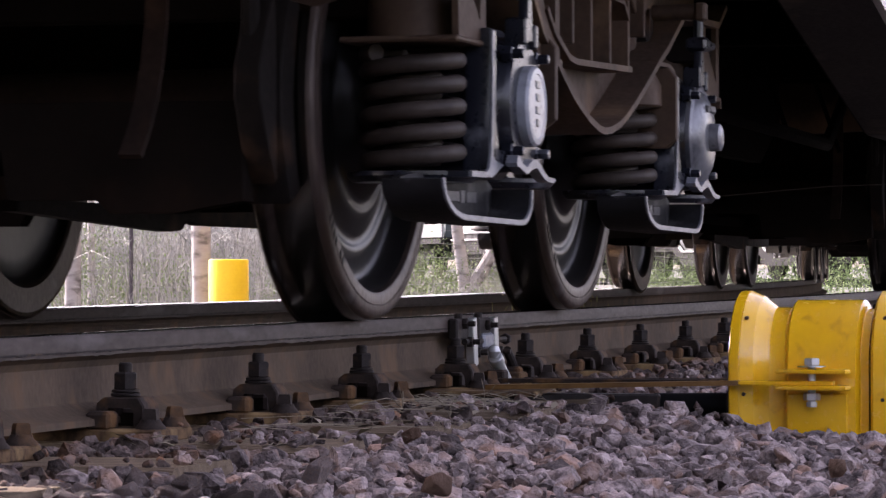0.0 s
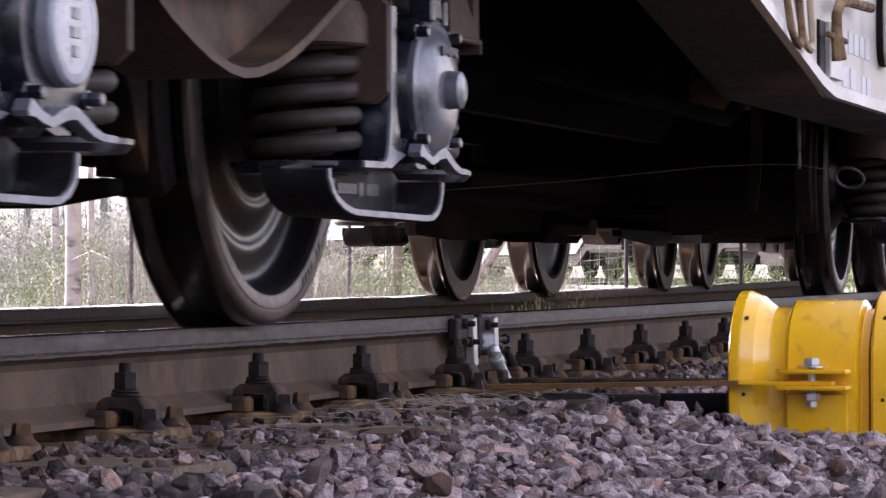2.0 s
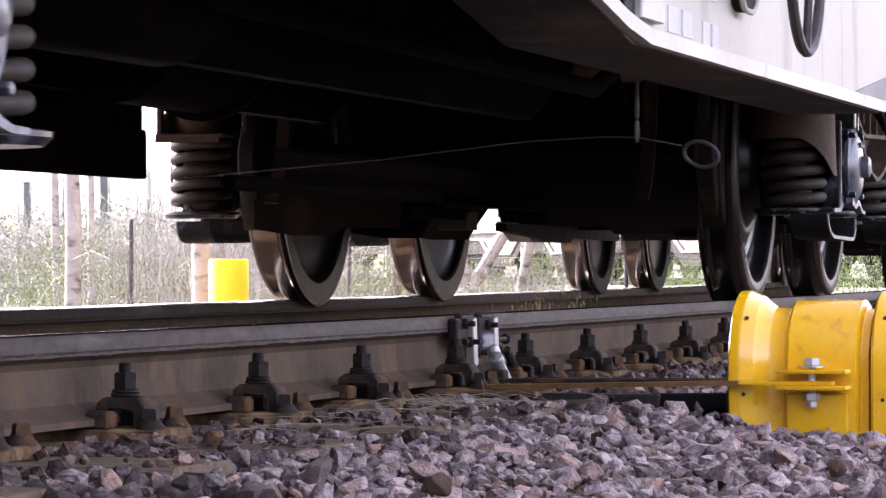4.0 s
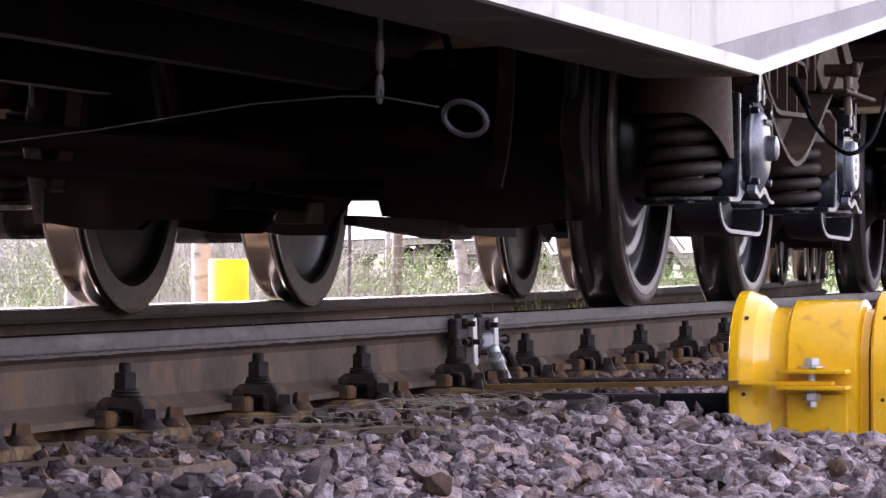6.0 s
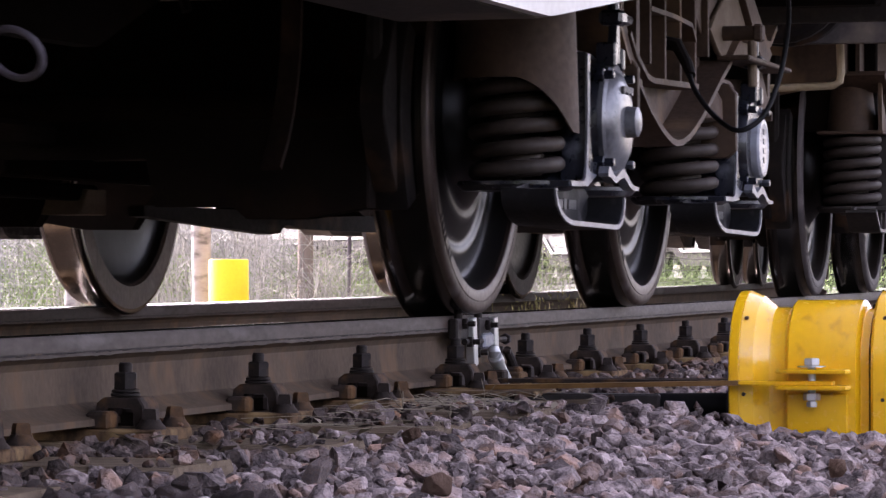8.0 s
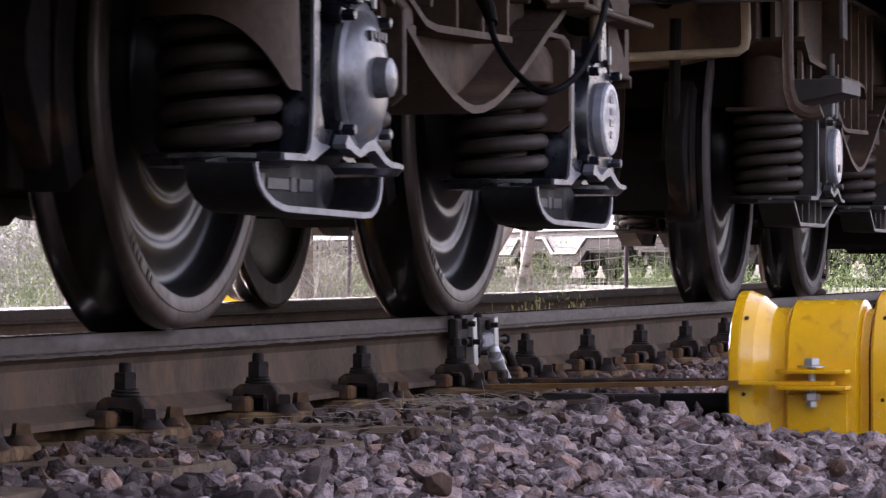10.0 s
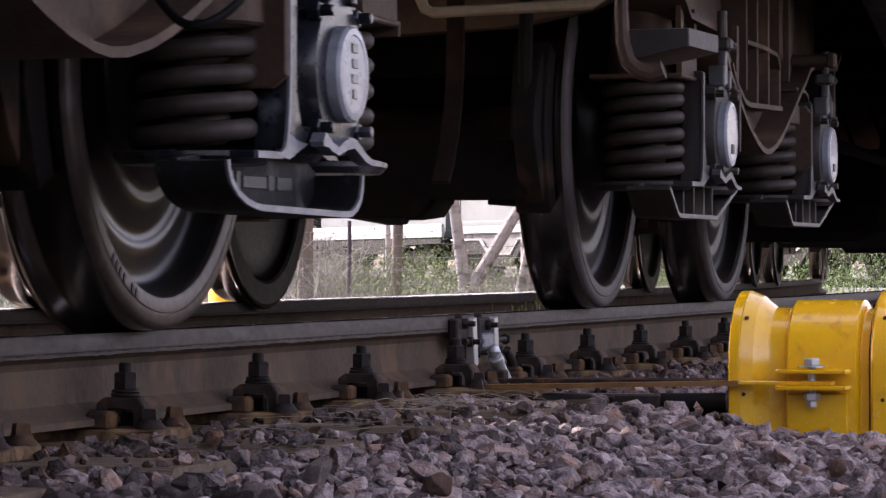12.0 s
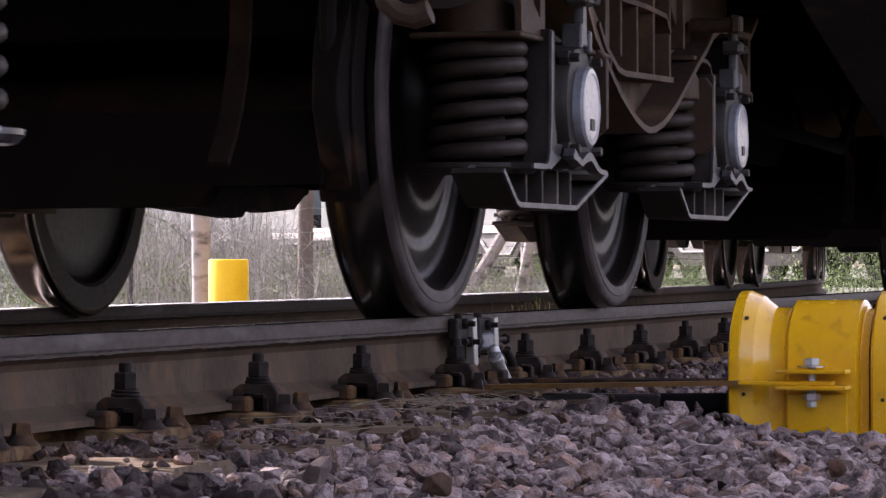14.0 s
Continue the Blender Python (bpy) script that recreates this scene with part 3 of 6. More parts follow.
def make_straw():
    rnd = random.Random(21)
    g = Geo()
    for _ in range(75):
        x, y = rnd.gauss(6.95, 0.16), rnd.gauss(2.0, 0.12)
        if y > 2.08:
            continue
        a, L = rnd.gauss(1.9, 0.5), rnd.uniform(0.05, 0.22)
        z = -0.178 + rnd.uniform(0, 0.012)
        dx, dy = math.cos(a) * L / 2, math.sin(a) * L / 2
        g.tube([(x - dx, y - dy, z), (x + rnd.uniform(-0.01, 0.01), y, z + rnd.uniform(0.004, 0.018)), (x + dx, y + dy, z + rnd.uniform(-0.006, 0.01))], 0.0009, 3)
    for bx, by in ((6.55, 1.93), (7.05, 1.9), (6.6, 1.85)):
        for _ in range(3):
            h = rnd.uniform(0.03, 0.09)
            lean = rnd.uniform(-0.04, 0.04)
            g.tube([(bx, by, -0.19), (bx + lean * 0.4, by + lean * 0.4, -0.19 + h * 0.6), (bx + lean, by + lean * 1.4, -0.19 + h)], 0.0008, 3)
    for _ in range(46):                              # scraps of bark and leaf lying about
        x, y = rnd.uniform(4.8, 6.9), rnd.uniform(1.55, 2.02)
        q = Euler((rnd.uniform(-0.4, 0.4), rnd.uniform(-0.4, 0.4), rnd.uniform(0, 6))).to_matrix()
        r, c = rnd.uniform(0.006, 0.018), Vector((x, y, -0.168 + rnd.uniform(0, 0.012)))
        g.add([c + q @ Vector(p) * r for p in ((-1.4, -0.3, 0), (-0.2, -0.55, 0.25), (1.3, -0.2, 0.05), (0.3, 0.5, 0.2))], [(0, 1, 2, 3)])
    for _ in range(12):
        x, y = rnd.uniform(4.9, 6.8), rnd.uniform(1.6, 2.02)
        a, L = rnd.gauss(1.75, 0.35), rnd.uniform(0.04, 0.15)
        c, d = Vector((x, y, -0.166 + rnd.uniform(0, 0.01))), Vector((math.cos(a) * L, math.sin(a) * L, 0))
        g.tube([c - d, c + Vector((0, 0, 0.006)), c + d], 0.0007, 3)
    solid("dry_straw", g, STRAW, "pale dry grass stalks lying on the ballast", "dry grass", kind="stuff")
    w = Geo()
    for _ in range(170):
        s, o = rnd.gauss(10.15, 0.13), rnd.gauss(-0.45, 0.08)
        c = arc(s, o) @ Vector((0, 0, -0.10 + 0.14 * min(0.95, abs(rnd.gauss(0.55, 0.25)))))
        q = Euler((rnd.uniform(0, 6), rnd.uniform(0, 6), rnd.uniform(0, 6))).to_matrix()
        r = rnd.uniform(0.004, 0.011)
        w.add([c + q @ Vector(p) * r for p in ((-1, 0, 0), (0, -0.4, 0.1), (1.3, 0, 0), (0, 0.4, 0.1))], [(0, 1, 2, 3)])
    for _ in range(26):
        s, o = rnd.gauss(10.15, 0.13), rnd.gauss(-0.45, 0.08)
        c = arc(s, o) @ Vector((0, 0, -0.18))
        w.tube([c, c + Vector((rnd.uniform(-0.03, 0.03), rnd.uniform(-0.03, 0.03), rnd.uniform(0.12, 0.205)))], 0.0015, 3)
    solid("weeds", w, WEED, "low dry weeds growing between the rails", "weeds", kind="stuff", smooth=0)


make_straw()


# ---- yellow housing and rods beside the rail ----
def arch_ring(r, zc, n=22, foot=-0.30):
    return [(r, foot)] + [(r * math.cos(math.pi * k / n), zc + r * math.sin(math.pi * k / n)) for k in range(n + 1)] + [(-r, foot)]


def loft(rows, zc=-0.100):
    """An arch-topped body along y: rows of (y, radius)."""
    g = Geo()
    rings = [[(x, y, z) for x, z in arch_ring(r, zc)] for y, r in rows]
    n = len(rings[0])
    for ring in rings:
        g.v += ring
    for i in range(len(rings) - 1):
        for k in range(n - 1):
            g.f.append((i * n + k, i * n + k + 1, (i + 1) * n + k + 1, (i + 1) * n + k))
    g.f += [tuple(range(n))[::-1], tuple((len(rings) - 1) * n + k for k in range(n))]
    return g


def make_housing():
    X = 7.42
    h = thing("rod_housing", "yellow painted steel housing with flanged ends bolted to a flat rod", "switch housing", m=pose(X, 0, 0))
    part("end_flange", loft([(1.428, 0.150), (1.424, 0.1565), (1.407, 0.158), (1.404, 0.1575), (1.403, 0.150)]), YELLOW, h, smooth=0.3)
    part("bevel_ring", loft([(1.403, 0.1570), (1.376, 0.1455), (1.3755, 0.140)]), YELLOW, h, "bevelled yellow ring", smooth=0.25)
    part("collar", loft([(1.376, 0.1452), (1.3745, 0.1435), (1.352, 0.1255), (1.346, 0.1222), (1.340, 0.1215), (1.314, 0.1215)]), YELLOW, h, "sloping yellow collar", smooth=0.35)
    part("neck", loft([(1.316, 0.119), (1.135, 0.119)]), YELLOW, h)
    part("drum_sheet", loft([(1.306, 0.134), (1.302, 0.1375), (1.160, 0.1375), (1.156, 0.134), (1.152, 0.126)]), YELLOW, h, "rolled yellow cover sheet")
    part("end_flange", loft([(1.126, 0.150), (1.120, 0.157), (1.092, 0.157), (1.086, 0.150)]), YELLOW, h)
    part("collar", loft([(1.086, 0.148), (1.05, 0.134), (1.02, 0.126), (0.98, 0.124)]), YELLOW, h)
    part("base_panel", Geo().box(-0.147, -0.137, 1.175, 1.305, -0.30, -0.158, 0.003), YELLOW, h, "flat yellow lower panel")
    for z, t in ((-0.1105, 0.0045), (-0.1445, 0.0045)):
        part("ear", Geo().prism([(-0.13, 1.18), (-0.200, 1.160), (-0.210, 1.17), (-0.210, 1.30), (-0.200, 1.318), (-0.13, 1.30)], z - t, z + t, "xy", ch=0.002), YELLOW, h, "yellow ear plate")
    b = Geo().cyl((-0.178, 1.245, -0.185), (-0.178, 1.245, -0.085), 0.0085, 12)
    b.lathe([(0.016, 0), (0.018, 0.002), (0.018, 0.013), (0.016, 0.015)], 6, pose(-0.178, 1.245, -0.098, rz=10))
    b.lathe([(0.016, 0), (0.018, 0.002), (0.018, 0.013), (0.016, 0.015)], 6, pose(-0.178, 1.245, -0.171, rz=35))
    b.lathe([(0.012, 0), (0.012, 0.010)], 6, pose(-0.178, 1.245, -0.184))
    b.lathe([(0.030, 0), (0.030, 0.0025)], 18, pose(-0.178, 1.245, -0.1018))
    part("bolt", b, GALV, h, "galvanised bolt with nut and washer")
    for y, zz in ((1.394, 0.0), (1.394, -0.16), (1.10, 0.0), (1.10, -0.17)):
        xx = -math.sqrt(max(0.157 ** 2 - max(zz + 0.1, 0) ** 2, 0))
        part("rivet", Geo().cyl((xx - 0.003, y, zz), (xx + 0.01, y, zz), 0.0042, 8, c=0.001), CLAMP, h)
    # rods and tubes running to the rail
    r = thing("operating_rod", "rusty flat operating rods and dark square tube lying on the ballast", "switch rod", m=pose(X, 0, 0))
    part("flat_rod", Geo().box(-0.190, -0.155, 1.20, 1.40, -0.1405, -0.1305, 0.002), YELLOW, r, "yellow end of the flat rod")
    part("flat_rod", Geo().prism([(-0.190, 0.0), (-0.155, 0.0), (0.02, 0.60), (-0.02, 0.60)], -0.005, 0.005, "xy"), RODRUST, r, "rusty flat rod", pose(0, 1.395, -0.1355, rx=-1.8))
    part("flat_rod", Geo().box(0.15, 0.175, 1.40, 2.02, -0.150, -0.140, 0.002), CLAMP, r, "thin dark rod")
    part("flat_rod", Geo().box(0.26, 0.28, 1.45, 1.98, -0.150, -0.141, 0.002), CLAMP, r, "thin dark rod")
    part("square_tube", Geo().box(-0.04, 0.02, 1.60, 2.10, -0.215, -0.166, 0.004), DARKROD, r, "dark brown square tube")
    part("round_tube", Geo().cyl((-0.01, 1.40, -0.188), (-0.01, 1.62, -0.190), 0.026, 18, c=0.003), RUBBER, r, "black round tube")
    part("coupling_ring", Geo().cyl((-0.01, 1.43, -0.188), (-0.01, 1.455, -0.188), 0.033, 18, c=0.003), DARKROD, r)
    part("flat_bar", Geo().box(-0.10, 0.09, 1.86, 2.11, -0.172, -0.160, 0.003), PLATE, r, "rust-orange flat bar under the clamp")


make_housing()


def make_rail_clamp():
    c = thing("rail_clamp", "galvanised clamp with black bolts fixed to the side of the rail", "rail clamp", m=arc(7.84, -RAIL))
    for x0, z0, lean in ((-0.098, -0.119, 9), (0.094, -0.105, 6)):
        part("bar", Geo().box(-0.017, 0.017, -0.070, -0.050, z0 + 0.06, 0.052, 0.002), GALV, c, "bright upright bar", pose(x0, 0, -0.060, ry=-lean))
        part("clip", Geo().box(x0 - 0.125, x0 - 0.022, -0.060, -0.038, -0.056, -0.008, 0.004), BOLT, c, "black clip behind the bar")
    for x, z in ((-0.170, -0.020), (-0.125, -0.062), (0.035, -0.026), (0.150, -0.090), (-0.055, -0.088)):
        b = Geo().lathe([(0.012, 0), (0.0135, 0.002), (0.0135, 0.011), (0.012, 0.013)], 6, pose(x, -0.058, z, rx=90))
        b.cyl((x, -0.058, z), (x, -0.088, z), 0.0065, 10)
        part("bolt", b, BOLT, c, "black bolt")
    cross = Geo().cyl((-0.16, -0.060, -0.062), (0.235, -0.060, -0.062), 0.007, 10)
    cross.lathe([(0.011, 0), (0.0135, 0.003), (0.0135, 0.018), (0.011, 0.021)], 6, pose(0.205, -0.060, -0.062, ry=90))
    part("cross_bolt", cross, BOLT, c, "black cross bolt")
    for x in (-0.170, 0.005):
        part("stud", Geo().cyl((x, -0.048, -0.04), (x, -0.048, 0.004), 0.010, 10, c=0.002), BOLT, c)
    part("block", Geo().box(-0.015, 0.070, -0.070, -0.050, -0.082, -0.044, 0.006), WORN, c, "pale chafed block")
    part("ball_joint", Geo().lathe([(0.0, -0.017), (0.011, -0.013), (0.016, 0), (0.011, 0.013), (0.0, 0.017)], 16, pose(0.035, -0.078, -0.088)), GALV, c, "pale ball joint")
    sl = Geo().cyl((0.030, -0.082, -0.100), (0.105, -0.090, -0.158), 0.014, 18, c=0.003)
    sl.cyl((0.030, -0.082, -0.100), (0.048, -0.084, -0.114), 0.0175, 18, c=0.002)
    part("sleeve", sl, GALV, c, "silver sleeve")
    part("pin", Geo().tube([(0.185, -0.070, -0.088), (0.215, -0.072, -0.108), (0.255, -0.080, -0.160)], 0.011, 10), BOLT, c, "black pin")
    part("foot_block", Geo().box(0.165, 0.235, -0.110, -0.065, -0.182, -0.140, 0.005), PLATE, c, "rusty foot block")
    part("foot_block", Geo().box(-0.035, 0.010, -0.120, -0.075, -0.182, -0.128, 0.005), CLAMP, c)
    part("foot_bar", Geo().box(-0.16, 0.30, -0.135, -0.060, -0.192, -0.178, 0.004), PLATE, c, "rust-orange bar under the clamp")


make_rail_clamp()


# ---- wagons ----
WHEEL_R = {"black": 0.44, "grey": 0.46}      # the black bogies run on smaller, turned-down wheels


def wheel_meshes(kind):
    """Tyre, disc and hub of one wheel: outer face towards -y at y = 0."""
    d = WHEEL_R[kind] - 0.46
    tread = Geo().lathe([(r + d, y) for r, y in ((0.4590, 0.016), (0.4597, 0.03), (0.4605, 0.07), (0.463, 0.098), (0.472, 0.106), (0.484, 0.112), (0.488, 0.119), (0.487, 0.127), (0.480, 0.134), (0.470, 0.135))], 72, axis="y", caps=False)
    rim = Geo()
    rim.lathe([(r + d, y) for r, y in ((0.400, 0.012), (0.404, 0.002), (0.408, 0.0), (0.4285, 0.0), (0.4295, 0.0022), (0.4315, 0.0022), (0.4325, 0.0), (0.447, 0.0), (0.4535, 0.003), (0.4575, 0.008), (0.4591, 0.0165))], 72, axis="y", caps=False)
    rim.lathe([(r + d, y) for r, y in ((0.470, 0.1352), (0.405, 0.1352), (0.396, 0.126))], 72, axis="y", caps=False)
    web = ((0.402, 0.006), (0.399, 0.018), (0.394, 0.036), (0.386, 0.050), (0.376, 0.0575), (0.364, 0.059), (0.350, 0.0565), (0.334, 0.0525), (0.318, 0.0490), (0.310, 0.0490), (0.302, 0.0520), (0.293, 0.0550), (0.284, 0.0550), (0.274, 0.0520), (0.258, 0.0460),
           (0.242, 0.0400), (0.228, 0.0350), (0.220, 0.0350), (0.212, 0.0375), (0.203, 0.0375), (0.192, 0.0310), (0.178, 0.020), (0.164, 0.010), (0.150, -0.004), (0.142, -0.022), (0.132, -0.026), (0.095, -0.026))
    back = ((0.095, 0.155), (0.14, 0.155), (0.15, 0.12), (0.18, 0.085), (0.25, 0.085), (0.32, 0.094), (0.37, 0.098), (0.392, 0.110), (0.402, 0.128))
    disc = Geo().lathe([(r + d * min(1, max(0, (r - 0.15) / 0.2)), y) for r, y in web + back], 72, axis="y", caps=False)
    return (tread.mesh("tread", TREAD, 0.5), rim.mesh("rim", TYRE_SIDE if kind == "black" else TYRE_DUSTY, 0.5), disc.mesh("disc", WHEEL_BLACK if kind == "black" else WHEEL_BROWN, 0.7))


_spin = []          # wheelsets that roll, with their wagons


def wheelset(wagon, B, x, meshes, kind):
    R = WHEEL_R[kind]
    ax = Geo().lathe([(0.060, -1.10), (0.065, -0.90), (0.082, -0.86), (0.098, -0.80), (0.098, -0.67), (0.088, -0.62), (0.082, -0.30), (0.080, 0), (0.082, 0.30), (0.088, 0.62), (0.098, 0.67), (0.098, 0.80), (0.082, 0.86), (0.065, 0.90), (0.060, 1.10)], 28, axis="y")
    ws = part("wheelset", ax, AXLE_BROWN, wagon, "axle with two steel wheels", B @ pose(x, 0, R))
    for s in (-1, 1):
        m = pose(0, -0.835 if s < 0 else 0.815, 0, rz=0 if s < 0 else 180)
        part("tread", meshes[0], TREAD, ws, "polished running surface", m)
        part("rim", meshes[1], TYRE_SIDE, ws, "", m)
        part("disc", meshes[2], WHEEL_BLACK, ws, "", m)
    if kind == "black":
        for k in range(21):
            a = 1.7 + 2.1 * (k // 7) + 0.05 * (k % 7)
            if (k * 5) % 7 != 3:
                part("stamp_mark", Geo().box(-0.005, 0.005, -0.0008, 0.0006, R - 0.047, R - 0.032, 0.0003), MARK_DARK, ws, "", pose(0, -0.836, 0, ry=math.degrees(a)))
    _spin.append((ws, B, x, R))
    return ws


def coil(r, wire, z0, z1, turns, seg=14, wseg=9, phase=0.0):
    n = int(turns * seg)
    path = []
    for i in range(n + 1):
        t = i / n
        e = 0.12
        if t < e:
            u = 0.55 * t * t / e
        elif t > 1 - e:
            u = 1 - 0.55 * (1 - t) ** 2 / e
        else:
            u = 0.55 * e + (t - e) / (1 - 2 * e) * (1 - 1.1 * e)
        a = 2 * math.pi * turns * t + phase
        path.append((r * math.cos(a), r * math.sin(a), z0 + wire + (z1 - z0 - 2 * wire) * u))
    return Geo().tube(path, wire, wseg)


SPRINGS = {}


SPAN = {"black": (0.297, 0.545), "grey": (0.326, 0.584)}        # seat and cap of the springs


def spring_meshes(kind):
    if kind not in SPRINGS:
        z0, z1 = SPAN[kind]
        turns = 5.4 if kind == "black" else 5.9
        SPRINGS[kind] = (coil(0.090, 0.0172, z0, z1, turns, 18, 10).mesh("outer_coil", SPRING, 1.0), coil(0.050, 0.012, z0, z1 - 0.01, 7.5, 12, 7).mesh("inner_coil", SPRING, 1.0))
    return SPRINGS[kind]


def axle_box(wagon, B, x, side, kind, cover, dx=0.0):
    """Axle box with lid, spring seats and the stirrup below; side -1 is the near one."""
    M = B @ (pose(x, 0, 0) if side < 0 else pose(x, 0, 0, rz=180))
    black = kind == "black"
    paint = BOX_BLACK if black else BOX_GREY
    edge = WORN if black else BOX_WORN
    R, zf = WHEEL_R[kind], SPAN[kind][0]
    g = Geo()
    # barrel and its housing
    g.lathe([(0.150, -0.90), (0.150, -1.06), (0.140, -1.085), (0.137, -1.135), (0.128, -1.150), (0.100, -1.152)], 36, pose(0, 0, R), "y")
    g.box(-0.135, 0.135, -1.09, -0.90, R - 0.15, R + 0.16, 0.02)
    g.box(-0.165, 0.165, -1.02, -0.89, R + 0.10, R + 0.30, 0.02)
    for s in (-1, 1):
        # round spring seat, and the cast arm that carries it
        part("spring_seat", Geo().lathe([(0.118, -0.022), (0.130, -0.010), (0.130, -0.002), (0.124, 0.0)], 32, pose(s * 0.312, -1.0, zf)), paint, wagon, "", M)
        arm = Geo()
        arm.prism([(s * 0.40, zf - 0.002), (s * 0.40, zf - 0.014), (s * 0.25, zf - 0.014), (s * 0.15, zf + 0.014), (s * 0.125, zf + 0.045), (s * 0.20, zf + 0.045), (s * 0.236, zf + 0.012), (s * 0.27, zf - 0.002)], -1.140 if s < 0 else -1.06, -0.92, "xz", ch=0.003)
        if s < 0:
            arm.prism([(s * 0.255, zf), (s * 0.245, zf + 0.05), (s * 0.236, zf + 0.11), (s * 0.234, zf + 0.285), (s * 0.198, zf + 0.285), (s * 0.196, zf + 0.10), (s * 0.17, zf + 0.03), (s * 0.15, zf + 0.008)], -1.140, -1.085, "xz", ch=0.004)
        arm.prism([(s * 0.205, zf + 0.27), (s * 0.165, zf + 0.27), (s * 0.158, zf + 0.05), (s * 0.175, zf + 0.03)], -1.112, -0.95, "xz", ch=0.003)
        part("spring_arm", arm, paint, wagon, "", M)
    part("axle_box", g, paint, wagon, "black painted axle box" if black else "dusty grey axle box", M)
    # stirrup: a shallow cast tray with a rounded rim
    if black:
        outer = [(-0.515, 0.276), (-0.512, 0.262), (-0.498, 0.243), (-0.470, 0.226), (-0.430, 0.213), (-0.385, 0.206), (-0.355, 0.204), (0.070, 0.199), (0.105, 0.201), (0.135, 0.211), (0.156, 0.227), (0.166, 0.248), (0.168, 0.268)]
        outer = [(a + dx, c) for a, c in outer]
        y0, y1, yb = -1.142, -1.02, -1.055
    else:
        outer = [(-0.52, 0.306), (-0.41, 0.243), (-0.385, 0.238), (0.125, 0.239), (0.15, 0.246), (0.44, 0.322)]
        y0, y1, yb = -1.112, -1.0, -1.03
    cast = TRAY if black else paint
    stirrup = part("stirrup", Geo().strip(outer, y0 + 0.005, y1, 0.012), cast, wagon, "", M, 0.9)
    floor_line = [(a, c + 0.004) for a, c in outer]
    part("back_panel", Geo().prism(floor_line + [(0.12 + dx, zf - 0.006), (-0.40 + dx, zf - 0.006)], yb, yb + 0.014, "xz"), cast, stirrup)
    part("worn_lip", Geo().strip(outer, y0, y0 + 0.0055, 0.0105), edge, stirrup, "bare worn edge", smooth=0.9)
    if not black:
        for xr in (-0.30, -0.16, -0.02, 0.10):
            part("rib", Geo().box(xr - 0.005, xr + 0.005, y0 + 0.008, yb + 0.002, 0.243, 0.318, 0.002), paint, stirrup)
    elif side < 0:
        for a, c, h in ((-0.36, -0.325, 0.030), (-0.315, -0.262, 0.034), (-0.25, -0.23, 0.034), (-0.215, -0.10, 0.020), (-0.215, -0.12, 0.006), (-0.09, -0.06, 0.026), (-0.045, 0.03, 0.022)):
            part("marking", Geo().box(a + dx, c + dx, yb - 0.0032, yb + 0.001, 0.250 - h / 2, 0.250 + h / 2, 0.001), BOX_WORN, stirrup, "raised unreadable lettering")
    # bare edges of the casting
    for s in (-1,):
        lip = [(s * 0.40, zf - 0.008), (s * 0.285, zf - 0.007), (s * 0.262, zf + 0.004), (s * 0.250, zf + 0.03), (s * 0.243, zf + 0.07), (s * 0.238, zf + 0.14), (s * 0.237, zf + 0.28)]
        part("worn_lip", Geo().strip(lip, -1.1445, -1.1385, 0.011), edge, stirrup, "bare worn edge", smooth=0.9)
        part("web_face", Geo().prism([(s * 0.272, zf - 0.010), (s * 0.252, zf + 0.034), (s * 0.205, zf + 0.020), (s * 0.150, zf + 0.016), (s * 0.245, zf - 0.012)], -1.1435, -1.1395, "xz"), edge, stirrup)
    # ears below the lid
    ear = [(-0.150, 0.020), (-0.135, 0.036), (-0.115, 0.028), (-0.095, 0.019), (-0.065, 0.013), (-0.035, 0.024), (0.00, 0.032), (0.025, 0.030), (0.055, 0.019), (0.085, 0.006), (0.115, -0.002), (0.168, -0.004), (0.175, -0.008), (0.168, -0.013), (0.115, -0.013), (0.080, -0.007), (0.050, 0.004),
           (0.018, 0.014), (-0.020, 0.010), (-0.065, -0.001), (-0.100, 0.005), (-0.125, 0.012), (-0.145, 0.012)]
    part("ear", Geo().prism([(a, zf + c) for a, c in ear], -1.170, -1.146, "xz"), edge, wagon, "bare cast ear under the lid", M)
    for bx, bz in ((-0.105, -0.098), (0.105, -0.098), (-0.105, 0.098), (0.105, 0.098)):
        bolt = Geo().lathe([(0.017, -1.13), (0.017, -1.150), (0.014, -1.152), (0.011, -1.152), (0.011, -1.172), (0.008, -1.174)], 6, pose(bx, 0, R + bz), "y")
        part("lid_bolt", bolt, paint, wagon, "", M)
    lid = Geo()
    if cover == "plug":
        lid.lathe([(0.136, -1.140), (0.136, -1.152), (0.128, -1.158), (0.118, -1.155), (0.110, -1.164), (0.085, -1.177), (0.055, -1.181), (0.036, -1.181), (0.034, -1.205), (0.024, -1.210), (0.0, -1.211)], 40, pose(0, 0, R - 0.004), "y")
        L = part("lid", lid, LID_GREY, wagon, "dusty round cover with a centre plug", M)
        for k in range(5):
            part("marking", Geo().box(-0.045 + 0.02 * k, -0.032 + 0.02 * k, -1.184, -1.176, R + 0.058 + 0.004 * (k % 2), R + 0.076, 0.001), BOX_WORN, L, "raised unreadable lettering")
    else:
        r = 0.083 if black else 0.088
        lid.lathe([(r, -1.142), (r, -1.170), (r - 0.005, -1.176), (r - 0.016, -1.177), (r - 0.018, -1.1755), (0.0, -1.1755)], 40, pose(0, 0, R - 0.004), "y")
        L = part("lid", lid, LID_WHITE, wagon, "pale round axle-box lid", M)
